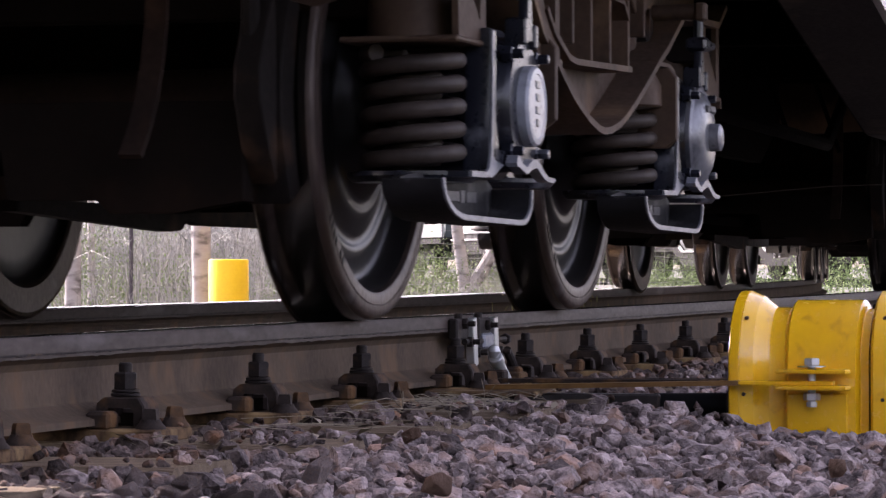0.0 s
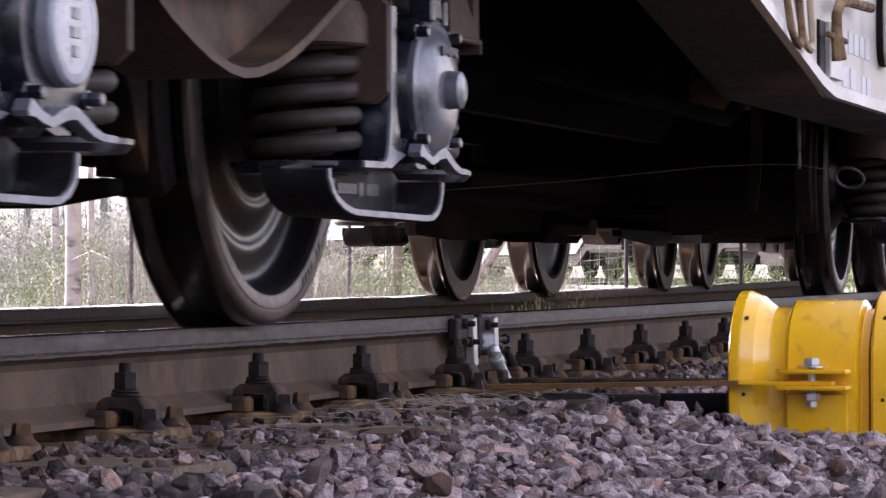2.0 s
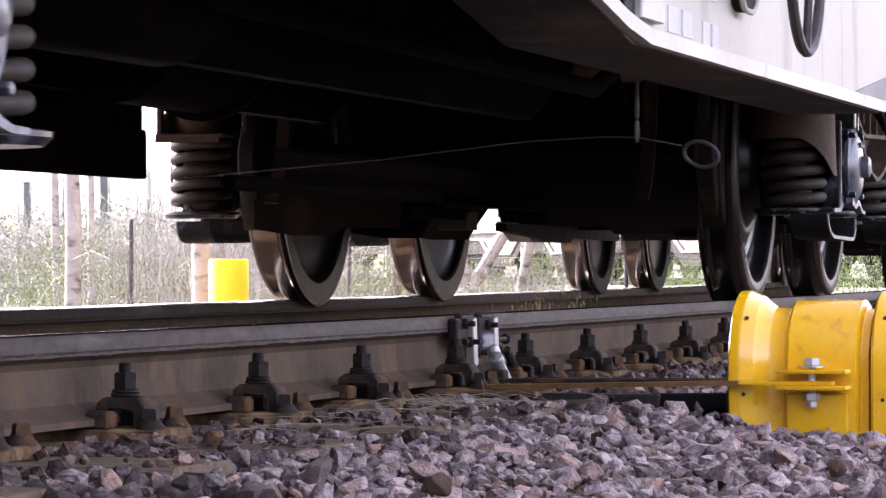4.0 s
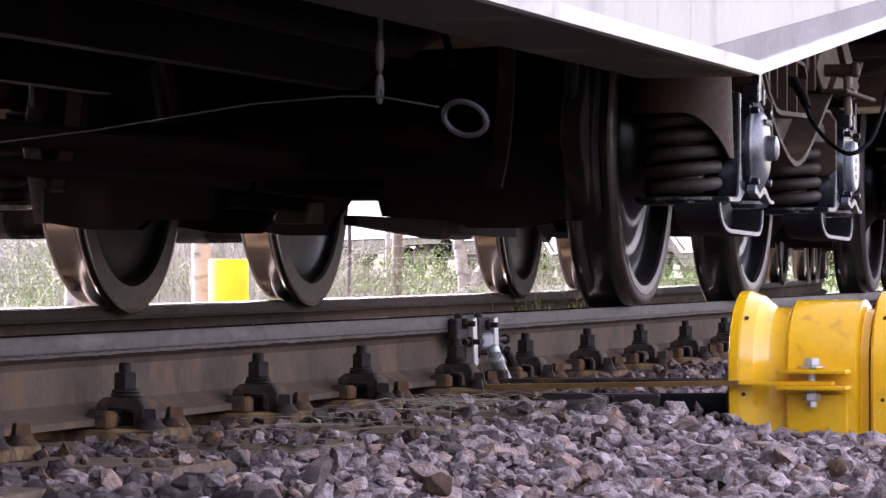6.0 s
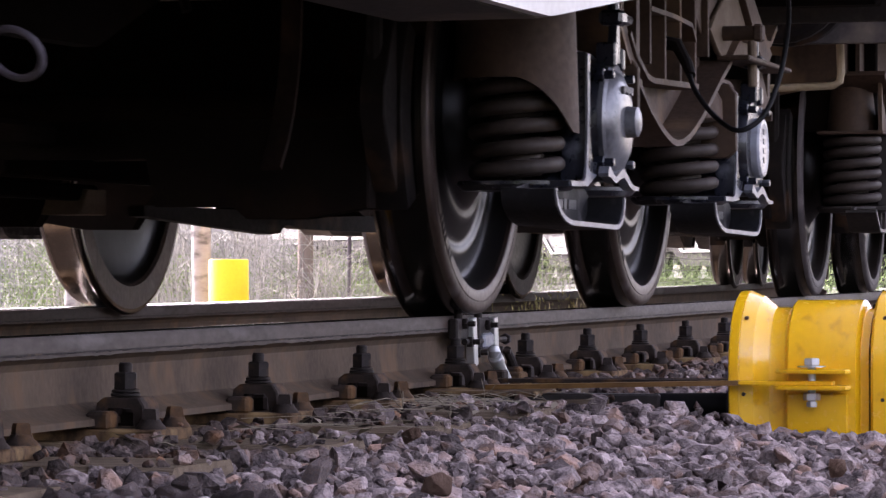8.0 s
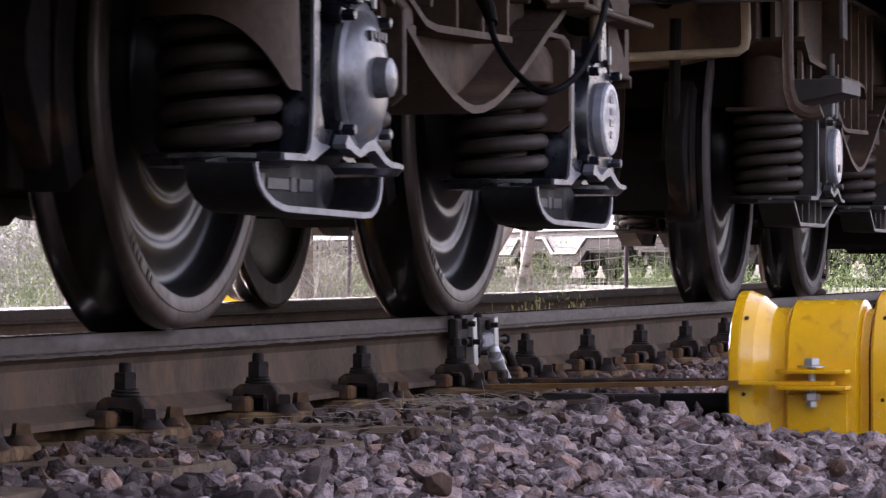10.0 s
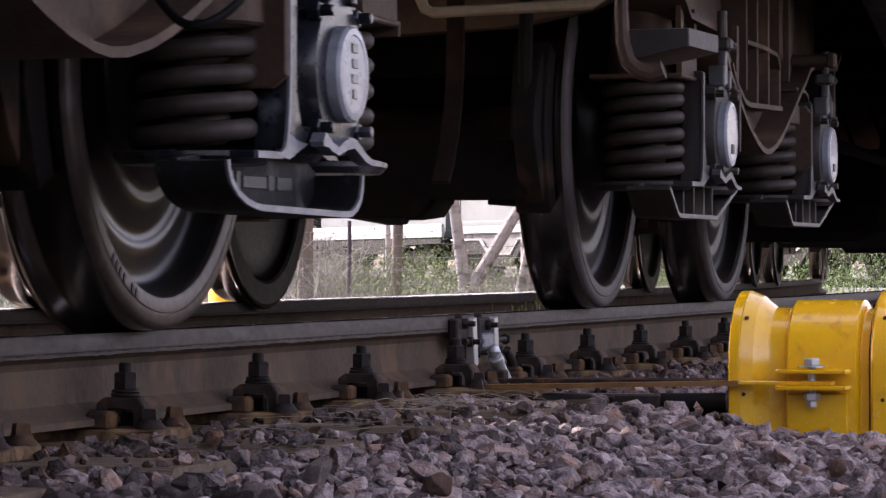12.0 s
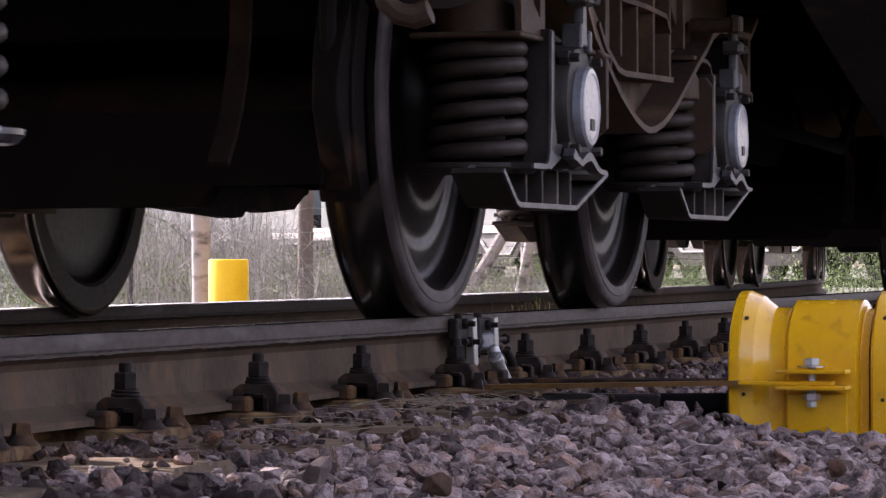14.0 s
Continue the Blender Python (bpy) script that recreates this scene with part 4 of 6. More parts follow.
        if cover == "dots":
            for zz, w in ((0.040, 0.030), (0.014, 0.024), (-0.012, 0.030), (-0.038, 0.020)):
                part("marking", Geo().box(-w / 2, w / 2, -1.178, -1.174, R + zz - 0.008, R + zz + 0.008, 0.001), LID_GREY, L, "unreadable embossed lettering")
        elif cover == "tag":
            part("marking", Geo().box(-0.015, 0.02, -1.178, -1.174, R - 0.055, R - 0.030, 0.001), MARK_DARK, L, "small dark tag")
    # link above the box
    lk = Geo()
    lk.prism([(-0.030, R + 0.128), (0.030, R + 0.128), (0.022, R + 0.16), (0.014, R + 0.23), (-0.012, R + 0.23), (-0.022, R + 0.16)], -1.160, -1.140, "xz", ch=0.003)
    lk.box(-0.055, -0.030, -1.165, -1.12, R + 0.12, R + 0.175, 0.004)
    lk.box(0.030, 0.052, -1.165, -1.12, R + 0.115, R + 0.165, 0.004)
    part("link", lk, edge if not black else paint, wagon, "", M)
    hg = Geo().box(-0.030, 0.035, -1.175, -1.12, R + 0.215, R + 0.25, 0.008)
    hg.cyl((-0.005, -1.150, R + 0.24), (-0.005, -1.150, R + 0.32), 0.013, 10)
    hg.cyl((0.035, -1.165, R + 0.232), (0.085, -1.165, R + 0.232), 0.012, 8)
    part("hanger_block", hg, paint, wagon, "", M)


def bogie(wagon, ds, kind, covers, hoods):
    """One two-axle bogie, ds metres along the curve from the wagon's middle: frame beams, springs, boxes, wheels and brake gear."""
    B = arc(ds, origin=False)
    meshes = wheel_meshes(kind)
    for a in (-0.9, 0.9):
        wheelset(wagon, B, a, meshes, kind)
    body = FRAME_BROWN
    drop = 0.0 if kind == "black" else 0.02
    for side in (-1, 1):
        M = B if side < 0 else B @ pose(0, 0, 0, rz=180)
        dip = [(-0.75, 0.665), (-0.68, 0.607), (-0.60, 0.570), (-0.51, 0.528), (-0.42, 0.489), (-0.33, 0.459), (-0.25, 0.437), (-0.16, 0.420), (-0.10, 0.416), (-0.03, 0.421), (0.06, 0.438), (0.14, 0.461), (0.22, 0.489), (0.30, 0.521), (0.40, 0.563), (0.51, 0.610), (0.61, 0.648), (0.70, 0.690)]
        dip = [(a, c + drop) for a, c in dip]
        full = [(-1.36, 0.80), (-1.25, 0.745), (-0.86, 0.735)] + dip + [(0.80, 0.735), (1.25, 0.745), (1.36, 0.80)]
        part("bottom_flange", Geo().strip(full, -1.135, -0.955, 0.016), body, wagon, "", M, 0.5)
        part("side_plate", Geo().prism(full + [(1.36, 0.99), (-1.36, 0.99)], -1.045, -1.03, "xz"), body, wagon, "", M)
        part("top_flange", Geo().box(-1.36, 1.36, -1.135, -0.955, 0.99, 1.005, 0.003), body, wagon, "", M)
        part("shelf", Geo().strip([(-0.60, 0.66), (-0.53, 0.612), (-0.40, 0.566), (-0.33, 0.560), (0.23, 0.573)], -1.125, -1.04, 0.014), body, wagon, "", M)
        for xr, zz in ((-0.34, 0.60), (-0.16, 0.57), (0.03, 0.575), (0.225, 0.58), (0.40, 0.66)):
            part("rib", Geo().box(xr - 0.008, xr + 0.008, -1.118, -1.042, zz, 0.99, 0.002), body, wagon, "", M)
        part("rib_frame", Geo().strip([(-0.34, 0.735), (-0.05, 0.735), (0.17, 0.728), (0.225, 0.69)], -1.12, -1.042, 0.012), body, wagon, "", M)
        part("gusset", Geo().prism([(0.32, 0.76), (0.42, 0.70), (0.58, 0.76), (0.60, 0.90), (0.48, 0.96), (0.35, 0.9)], -1.10, -1.085, "xz", ch=0.003), body, wagon, "", M)
        pin = Geo().cyl((0.62, -1.09, 0.735), (0.62, -1.21, 0.735), 0.02, 12, c=0.003)
        pin.box(0.595, 0.645, -1.225, -1.20, 0.712, 0.758, 0.005)
        part("pin", pin, body, wagon, "", M)
        for s in (-1, 1):
            part("guide", Geo().box(s * 0.655 - 0.03, s * 0.655 + 0.03, -1.08, -0.97, 0.40, 0.75, 0.008), GRIME_SHADE, wagon, "", M)
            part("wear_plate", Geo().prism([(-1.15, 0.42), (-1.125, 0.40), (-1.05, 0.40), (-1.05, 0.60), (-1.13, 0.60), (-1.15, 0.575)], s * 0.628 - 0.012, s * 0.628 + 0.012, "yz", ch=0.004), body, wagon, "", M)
            part("guide", Geo().box(s * 1.15 - 0.02, s * 1.15 + 0.02, -1.10, -0.97, 0.64, 0.75, 0.006), GRIME_SHADE, wagon, "", M)
        for a in (-0.9, 0.9):
            for s in (-1, 1):
                Ms = M @ pose(a + s * 0.312, -1.0, 0)
                o, i = spring_meshes(kind)
                sp = part("coil_spring", o, SPRING, wagon, "grey-brown helical suspension spring", Ms)
                part("inner_coil", i, SPRING, sp)
                which = hoods.get((a, s), "plate") if side < 0 else "plate"
                part("spring_cap", spring_cap(which, SPAN[kind][1]), body, wagon, "", Ms)
    for a in (-0.9, 0.9):
        for side in (-1, 1):
            axle_box(wagon, B, a, side, kind, covers[0 if a < 0 else 1], -0.075 if ds < 0 else -0.015)
    # Inner beams take the near-black colour that holds the shade under the wagon.
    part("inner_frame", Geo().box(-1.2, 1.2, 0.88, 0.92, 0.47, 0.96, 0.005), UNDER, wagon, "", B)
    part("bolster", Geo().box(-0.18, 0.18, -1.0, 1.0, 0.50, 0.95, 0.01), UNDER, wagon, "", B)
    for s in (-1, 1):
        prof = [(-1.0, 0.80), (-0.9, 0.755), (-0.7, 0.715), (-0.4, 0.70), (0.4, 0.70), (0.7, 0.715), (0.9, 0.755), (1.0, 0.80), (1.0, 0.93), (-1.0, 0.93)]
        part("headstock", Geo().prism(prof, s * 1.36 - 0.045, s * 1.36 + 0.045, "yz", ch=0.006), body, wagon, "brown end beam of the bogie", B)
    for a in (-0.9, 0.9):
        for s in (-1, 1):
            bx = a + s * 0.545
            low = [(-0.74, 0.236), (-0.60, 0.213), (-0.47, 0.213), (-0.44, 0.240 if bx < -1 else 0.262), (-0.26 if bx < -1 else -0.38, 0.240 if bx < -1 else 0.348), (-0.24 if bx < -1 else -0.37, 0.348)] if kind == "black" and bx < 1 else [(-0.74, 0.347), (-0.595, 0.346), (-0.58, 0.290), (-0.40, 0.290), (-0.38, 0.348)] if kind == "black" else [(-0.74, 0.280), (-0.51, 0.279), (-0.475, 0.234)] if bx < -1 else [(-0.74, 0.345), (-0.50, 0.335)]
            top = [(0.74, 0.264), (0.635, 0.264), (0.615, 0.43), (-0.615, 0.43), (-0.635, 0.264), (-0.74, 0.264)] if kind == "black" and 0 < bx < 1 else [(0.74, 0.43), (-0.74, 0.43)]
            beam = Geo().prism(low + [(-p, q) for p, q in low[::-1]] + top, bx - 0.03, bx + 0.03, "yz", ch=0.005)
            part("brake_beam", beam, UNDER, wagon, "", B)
            for yy in (-0.755, 0.755):
                sh = Geo()
                rr = [radians(d) for d in range(-24, 25, 6)]
                r0 = WHEEL_R[kind] + 0.012
                inn = [(a + s * r0 * math.cos(d), r0 - 0.012 + r0 * math.sin(d)) for d in rr]
                out = [(a + s * (r0 + 0.058 + 0.02 * math.cos(3 * d)) * math.cos(d), r0 - 0.012 + (r0 + 0.058) * math.sin(d)) for d in rr]
                sh.prism(inn + out[::-1], yy - 0.045, yy + 0.045, "xz", ch=0.004)
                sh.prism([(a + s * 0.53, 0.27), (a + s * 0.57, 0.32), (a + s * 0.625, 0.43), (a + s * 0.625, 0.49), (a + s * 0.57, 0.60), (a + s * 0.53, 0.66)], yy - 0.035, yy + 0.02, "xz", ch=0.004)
                shoe = part("brake_shoe", sh, GRIME_SHADE, wagon, "", B)
                part("hanger", Geo().tube([(a + s * 0.575, yy, 0.46), (a + s * 0.58, yy, 0.62), (a + s * 0.55, yy, 0.86)], 0.018, 8), GRIME_SHADE, shoe)
    for yy in (-0.60, 0.60):
        strap = Geo().strip([(-1.57, 0.80), (-1.572, 0.66), (-1.58, 0.57), (-1.60, 0.50), (-1.63, 0.43), (-1.67, 0.37), (-1.72, 0.315)], yy - 0.022, yy + 0.022, 0.012)
        part("safety_strap", strap, AXLE_BROWN, wagon, "", B)
    part("brake_rod", Geo().box(-1.45, 1.45 if kind == "black" else 1.10, 0.10, 0.13, 0.312, 0.37, 0.006), UNDER, wagon, "", B)
    lift = 0.0 if kind == "black" else 0.04
    tail = [(1.42, 0.214), (1.42, 0.262)] if kind == "black" else [(0.93, 0.230), (1.08, 0.292), (-0.60, 0.292)]
    part("pull_bar", Geo().prism([(-0.60, 0.235), (0.40, 0.199), (0.48, 0.203), (0.52, 0.224), (0.56, 0.227), (0.66, 0.217)] + tail + [(-0.60, 0.262)], 0.09, 0.13, "xz", m=pose(0, 0, lift)), GRIME_SHADE, wagon, "slanting brake pull bar", B)
    part("brake_rod", Geo().box(-1.42, -0.60, 0.21, 0.25, 0.272 + lift, 0.312 + lift, 0.005), UNDER, wagon, "", B)
    # Painted tan for the sunlight that reaches this bracket from behind.
    part("rod_bracket", Geo().prism([(-0.75, 0.238), (-0.57, 0.238), (-0.57, 0.30), (-0.70, 0.30)], 0.20, 0.30, "xz", ch=0.004), DUST_SUN_TAN, wagon, "bracket on the brake rod, sunlight put into its tan", B)
    if kind == "black":
        part("brake_lever", Geo().prism([(-0.10, 0.25), (0.35, 0.25), (0.28, 0.33), (0.05, 0.36)], 0.62, 0.66, "yz", ch=0.004), UNDER, wagon, "", B)


CAPS = {}


def spring_cap(which, zt):
    """What sits over a spring whose top is at zt: a flat plate, a round pot, or a hood with an arched cut."""
    if (which, zt) in CAPS:
        return CAPS[which, zt]
    g = Geo()
    if which == "plate":
        g.box(-0.120, 0.120, -0.125, 0.115, zt, zt + 0.012, 0.004)
        g.prism([(-0.085, zt + 0.010), (0.118, zt + 0.010), (0.118, 0.77), (0.085, 0.77), (0.075, zt + 0.05), (-0.06, 0.70), (-0.06, 0.77), (-0.10, 0.77)], -0.118, -0.104, "xz")
        g.lathe([(0.092, zt + 0.010), (0.075, 0.77)], 24)
        g.box(0.106, 0.118, -0.125, 0.10, zt - 0.018, zt + 0.004, 0.002)
    elif which == "pot":
        g.lathe([(0.112, zt - 0.045), (0.118, zt - 0.040), (0.116, zt + 0.010), (0.102, zt + 0.036), (0.07, zt + 0.044), (0.055, zt + 0.05), (0.055, 0.77)], 32)
        g.strip([(-0.10, zt + 0.060), (0.08, zt + 0.060), (0.125, zt + 0.050), (0.150, zt + 0.025), (0.158, zt - 0.02)], -0.125, 0.09, 0.010)
    else:
        n, vs, fs = 96, [], []
        for k in range(n):
            ang = 2 * math.pi * k / n
            turn = (math.degrees(ang) - 170) % 360
            v = 0.0 if turn > 180 else min(1.0, max(0.0, (math.sin(radians(min(turn, 90))) - 0.30) / 0.70))
            low = zt - 0.026 - 0.135 * (1 - math.sqrt(1 - 0.985 * v * v))
            for r0, zz in ((0.138, low), (0.128, 0.755), (0.122, 0.755), (0.132, low)):
                vs.append((r0 * math.cos(ang), r0 * math.sin(ang), zz))
        for k in range(n):
            q = (k + 1) % n
            for c in range(4):
                fs.append((k * 4 + c, q * 4 + c, q * 4 + (c + 1) % 4, k * 4 + (c + 1) % 4))
        g.add(vs, fs)
    CAPS[which, zt] = g.mesh("spring_cap", FRAME_BROWN, 0.6)
    return CAPS[which, zt]


def wagon_body(wagon, L=6.65):
    """Fish-bellied side sills, floor, underframe and walls; the wagon's middle is x = 0."""
    top, low, za, zb = 3.4, 0.527, 1.02, 1.02
    mid = 0.058
    line = [(-L, za), (-1.5 - (za - low) / 0.155, za), (-1.5, low), (1.55, low), (1.55 + (zb - low) / 0.122, zb), (L, zb)]
    flat = [(-1.62, low + 0.02), (-1.42, low), (1.53, low)]
    for side in (-1, 1):
        y = mid + side * 1.568
        part("side_wall", Geo().prism(line + [(L, top), (-L, top)], y - 0.006, y + 0.006, "xz"), CAR_GREY, wagon, "light grey painted side sheet")
        edge = [(-L, za), (-1.5 - (za - low) / 0.155, za), (-1.62, low + 0.019), (-1.42, low), (1.53, low), (1.56, low + 0.001), (1.55 + (zb - low) / 0.122, zb), (L, zb)]
        a, c = sorted((y + side * 0.001, y + side * 0.022))
        part("sill_edge", Geo().strip([(p, q + 0.010) for p, q in edge], a, c, 0.030), CAR_SILL, wagon, "pale lower edge of the side")
        # A thin plate in darker grey along the rising part of the sill.
        a, c = sorted((y + side * 0.006, y + side * 0.012))
        part("sill_band", Geo().prism([(1.58, low + 0.022), (1.62 + (zb - low) / 0.122, zb + 0.02), (1.20 + (zb - low) / 0.122, zb + 0.02), (1.10, low + 0.028)], a, c, "xz"), CAR_BAND, wagon, "dull grey band above the sill")
        # Downward faces of the sill, with their shade put into the colour.
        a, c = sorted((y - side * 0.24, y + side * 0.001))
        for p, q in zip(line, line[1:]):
            part("sill_underside", Geo().prism([(p[0], p[1] - 0.008), (q[0], q[1] - 0.008), (q[0], q[1] + 0.004), (p[0], p[1] + 0.004)], a, c, "xz"), CAR_UNDER_SHADE, wagon, "")
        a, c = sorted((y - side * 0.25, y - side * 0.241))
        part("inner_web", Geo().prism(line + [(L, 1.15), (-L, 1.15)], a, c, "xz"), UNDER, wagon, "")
    # Floor and sills carry the underframe's deep shade in their colour too.
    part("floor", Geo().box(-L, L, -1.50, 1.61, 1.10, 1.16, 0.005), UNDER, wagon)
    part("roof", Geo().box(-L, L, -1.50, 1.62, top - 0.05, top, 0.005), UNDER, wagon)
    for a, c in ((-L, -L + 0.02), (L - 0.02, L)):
        part("end_wall", Geo().box(a, c, -1.50, 1.61, 0.86, top - 0.05, 0.003), CAR_UNDER_SHADE, wagon)
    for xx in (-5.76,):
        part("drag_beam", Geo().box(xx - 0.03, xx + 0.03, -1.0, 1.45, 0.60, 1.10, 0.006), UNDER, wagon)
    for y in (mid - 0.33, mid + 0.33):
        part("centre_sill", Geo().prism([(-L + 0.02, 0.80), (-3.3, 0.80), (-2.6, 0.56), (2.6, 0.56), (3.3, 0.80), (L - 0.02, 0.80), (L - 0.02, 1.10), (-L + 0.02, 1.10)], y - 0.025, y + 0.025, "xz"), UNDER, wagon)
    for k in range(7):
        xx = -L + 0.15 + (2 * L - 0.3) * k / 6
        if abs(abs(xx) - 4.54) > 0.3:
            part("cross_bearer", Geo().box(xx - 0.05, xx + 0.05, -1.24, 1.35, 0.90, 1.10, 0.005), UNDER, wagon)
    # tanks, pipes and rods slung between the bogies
    part("air_tank", Geo().lathe([(0.0, -0.62), (0.12, -0.60), (0.19, -0.54), (0.20, -0.50), (0.20, 0.50), (0.19, 0.54), (0.12, 0.60), (0.0, 0.62)], 28, pose(-1.55, -0.42, 0.72), "x"), UNDER, wagon, "dirty air reservoir, darkened for shade")
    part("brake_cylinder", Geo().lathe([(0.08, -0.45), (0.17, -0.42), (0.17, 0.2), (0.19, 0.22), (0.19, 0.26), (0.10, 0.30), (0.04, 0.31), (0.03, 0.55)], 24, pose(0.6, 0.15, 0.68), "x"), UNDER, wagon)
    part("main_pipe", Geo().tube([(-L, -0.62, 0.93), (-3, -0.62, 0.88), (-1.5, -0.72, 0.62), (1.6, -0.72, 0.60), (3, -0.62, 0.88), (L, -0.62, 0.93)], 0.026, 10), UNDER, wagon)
    part("pull_rod", Geo().tube([(0.95, 0.02, 0.40), (3.2, 0.02, 0.40)], 0.030, 10), UNDER, wagon, "rusty pull rod, darkened for shade")
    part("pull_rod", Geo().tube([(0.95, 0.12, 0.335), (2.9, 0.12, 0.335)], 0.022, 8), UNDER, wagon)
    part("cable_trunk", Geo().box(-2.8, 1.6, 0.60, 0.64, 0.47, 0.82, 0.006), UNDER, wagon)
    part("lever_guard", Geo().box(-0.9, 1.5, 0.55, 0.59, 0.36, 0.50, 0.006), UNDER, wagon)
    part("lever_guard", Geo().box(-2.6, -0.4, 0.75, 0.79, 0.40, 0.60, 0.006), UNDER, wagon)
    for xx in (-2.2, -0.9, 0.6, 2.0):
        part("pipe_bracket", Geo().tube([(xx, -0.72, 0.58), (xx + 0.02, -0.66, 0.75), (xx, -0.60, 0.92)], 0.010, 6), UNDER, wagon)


def buffers(wagon, x, s):
    for yy in (-0.875, 0.875):
        b = Geo().lathe([(0.10, 0), (0.10, 0.30), (0.075, 0.31), (0.075, 0.50), (0.16, 0.53), (0.225, 0.56), (0.225, 0.60), (0.21, 0.62), (0.0, 0.63)], 28, pose(x, yy + 0.058, 1.05, ry=90 * s))
        part("buffer", b, GRIME_SHADE, wagon, "round sprung buffer")
    c = Geo().tube([(x, 0.058, 1.02), (x + s * 0.25, 0.058, 1.02), (x + s * 0.45, 0.058, 0.96)], 0.035, 10)
    part("coupling", c, GRIME_SHADE, wagon, "hanging screw coupling")
    part("shackle", Geo().tube([(x + s * 0.1, 0.0, 0.95), (x + s * 0.12, 0.0, 0.70), (x + s * 0.14, 0.05, 0.63), (x + s * 0.12, 0.11, 0.70), (x + s * 0.1, 0.11, 0.95)], 0.02, 8), GRIME_SHADE, wagon)
    if s > 0:
        ex = x - 0.06
        part("step_hanger", Geo().tube([(ex, -1.262, 1.02), (ex, -1.262, 0.62), (ex, -1.265, 0.555), (ex, -1.277, 0.515), (ex + 0.005, -1.297, 0.497), (ex + 0.01, -1.320, 0.492), (ex + 0.012, -1.345, 0.500)], [0.014, 0.014, 0.015, 0.016, 0.018, 0.020, 0.020], 10), FRAME_BROWN, wagon, "bent step hanger")
        part("step", Geo().prism([(-1.40, 0.545), (-1.40, 0.580), (-1.272, 0.580), (-1.272, 0.522), (-1.30, 0.522)], ex, ex + 0.25, "yz", ch=0.003), BOX_GREY, wagon, "flat footstep")
    else:
        hx = x + 0.16
        part("shunter_handle", Geo().tube([(hx, -0.935, 0.95), (hx, -0.94, 0.77), (hx, -0.935, 0.742), (hx, -0.915, 0.728), (hx, -0.53, 0.715), (hx, -0.51, 0.725), (hx, -0.50, 0.75), (hx, -0.50, 0.95)], 0.014, 10), PIPE_TAN, wagon, "tan painted handle bar")
        part("slotted_plate", Geo().prism([(-0.06, 0.75), (0.06, 0.75), (0.06, 1.0), (-0.06, 1.0)], -1.24, -1.23, "xz", m=pose(x + 0.02, 0, 0), ch=0.002), CAR_UNDER_SHADE, wagon)


CENTRES = (-1.868, 12.3555, 26.579, 40.80)
wagons = []
for _k, _c in enumerate(CENTRES):
    w = thing("grey_goods_wagon", ("grey goods wagon at the head on black bogies", "light grey goods wagon with fish-bellied sides on black bogies", "grey goods wagon with dirty, shade-darkened underframe on dusty grey bogies", "grey goods wagon at the rear on dusty bogies")[_k], "railway wagon", "wagons of the passing train")
    wagon_body(w)
    if _k < 2:
        bogie(w, -4.542, "black", ("dots", "plug"), {(0.9, -1): "pot"})
        bogie(w, 4.542, "black", ("plug", "dots"), {(-0.9, -1): "arch", (0.9, -1): "pot"})
    else:
        bogie(w, -4.542, "grey", ("tag", "tag"), {(0.9, -1): "pot"})
        bogie(w, 4.542, "grey", ("tag", "tag"), {(0.9, -1): "pot"})
    buffers(w, 6.65, 1)
    buffers(w, -6.65, -1)
    wagons.append(w)


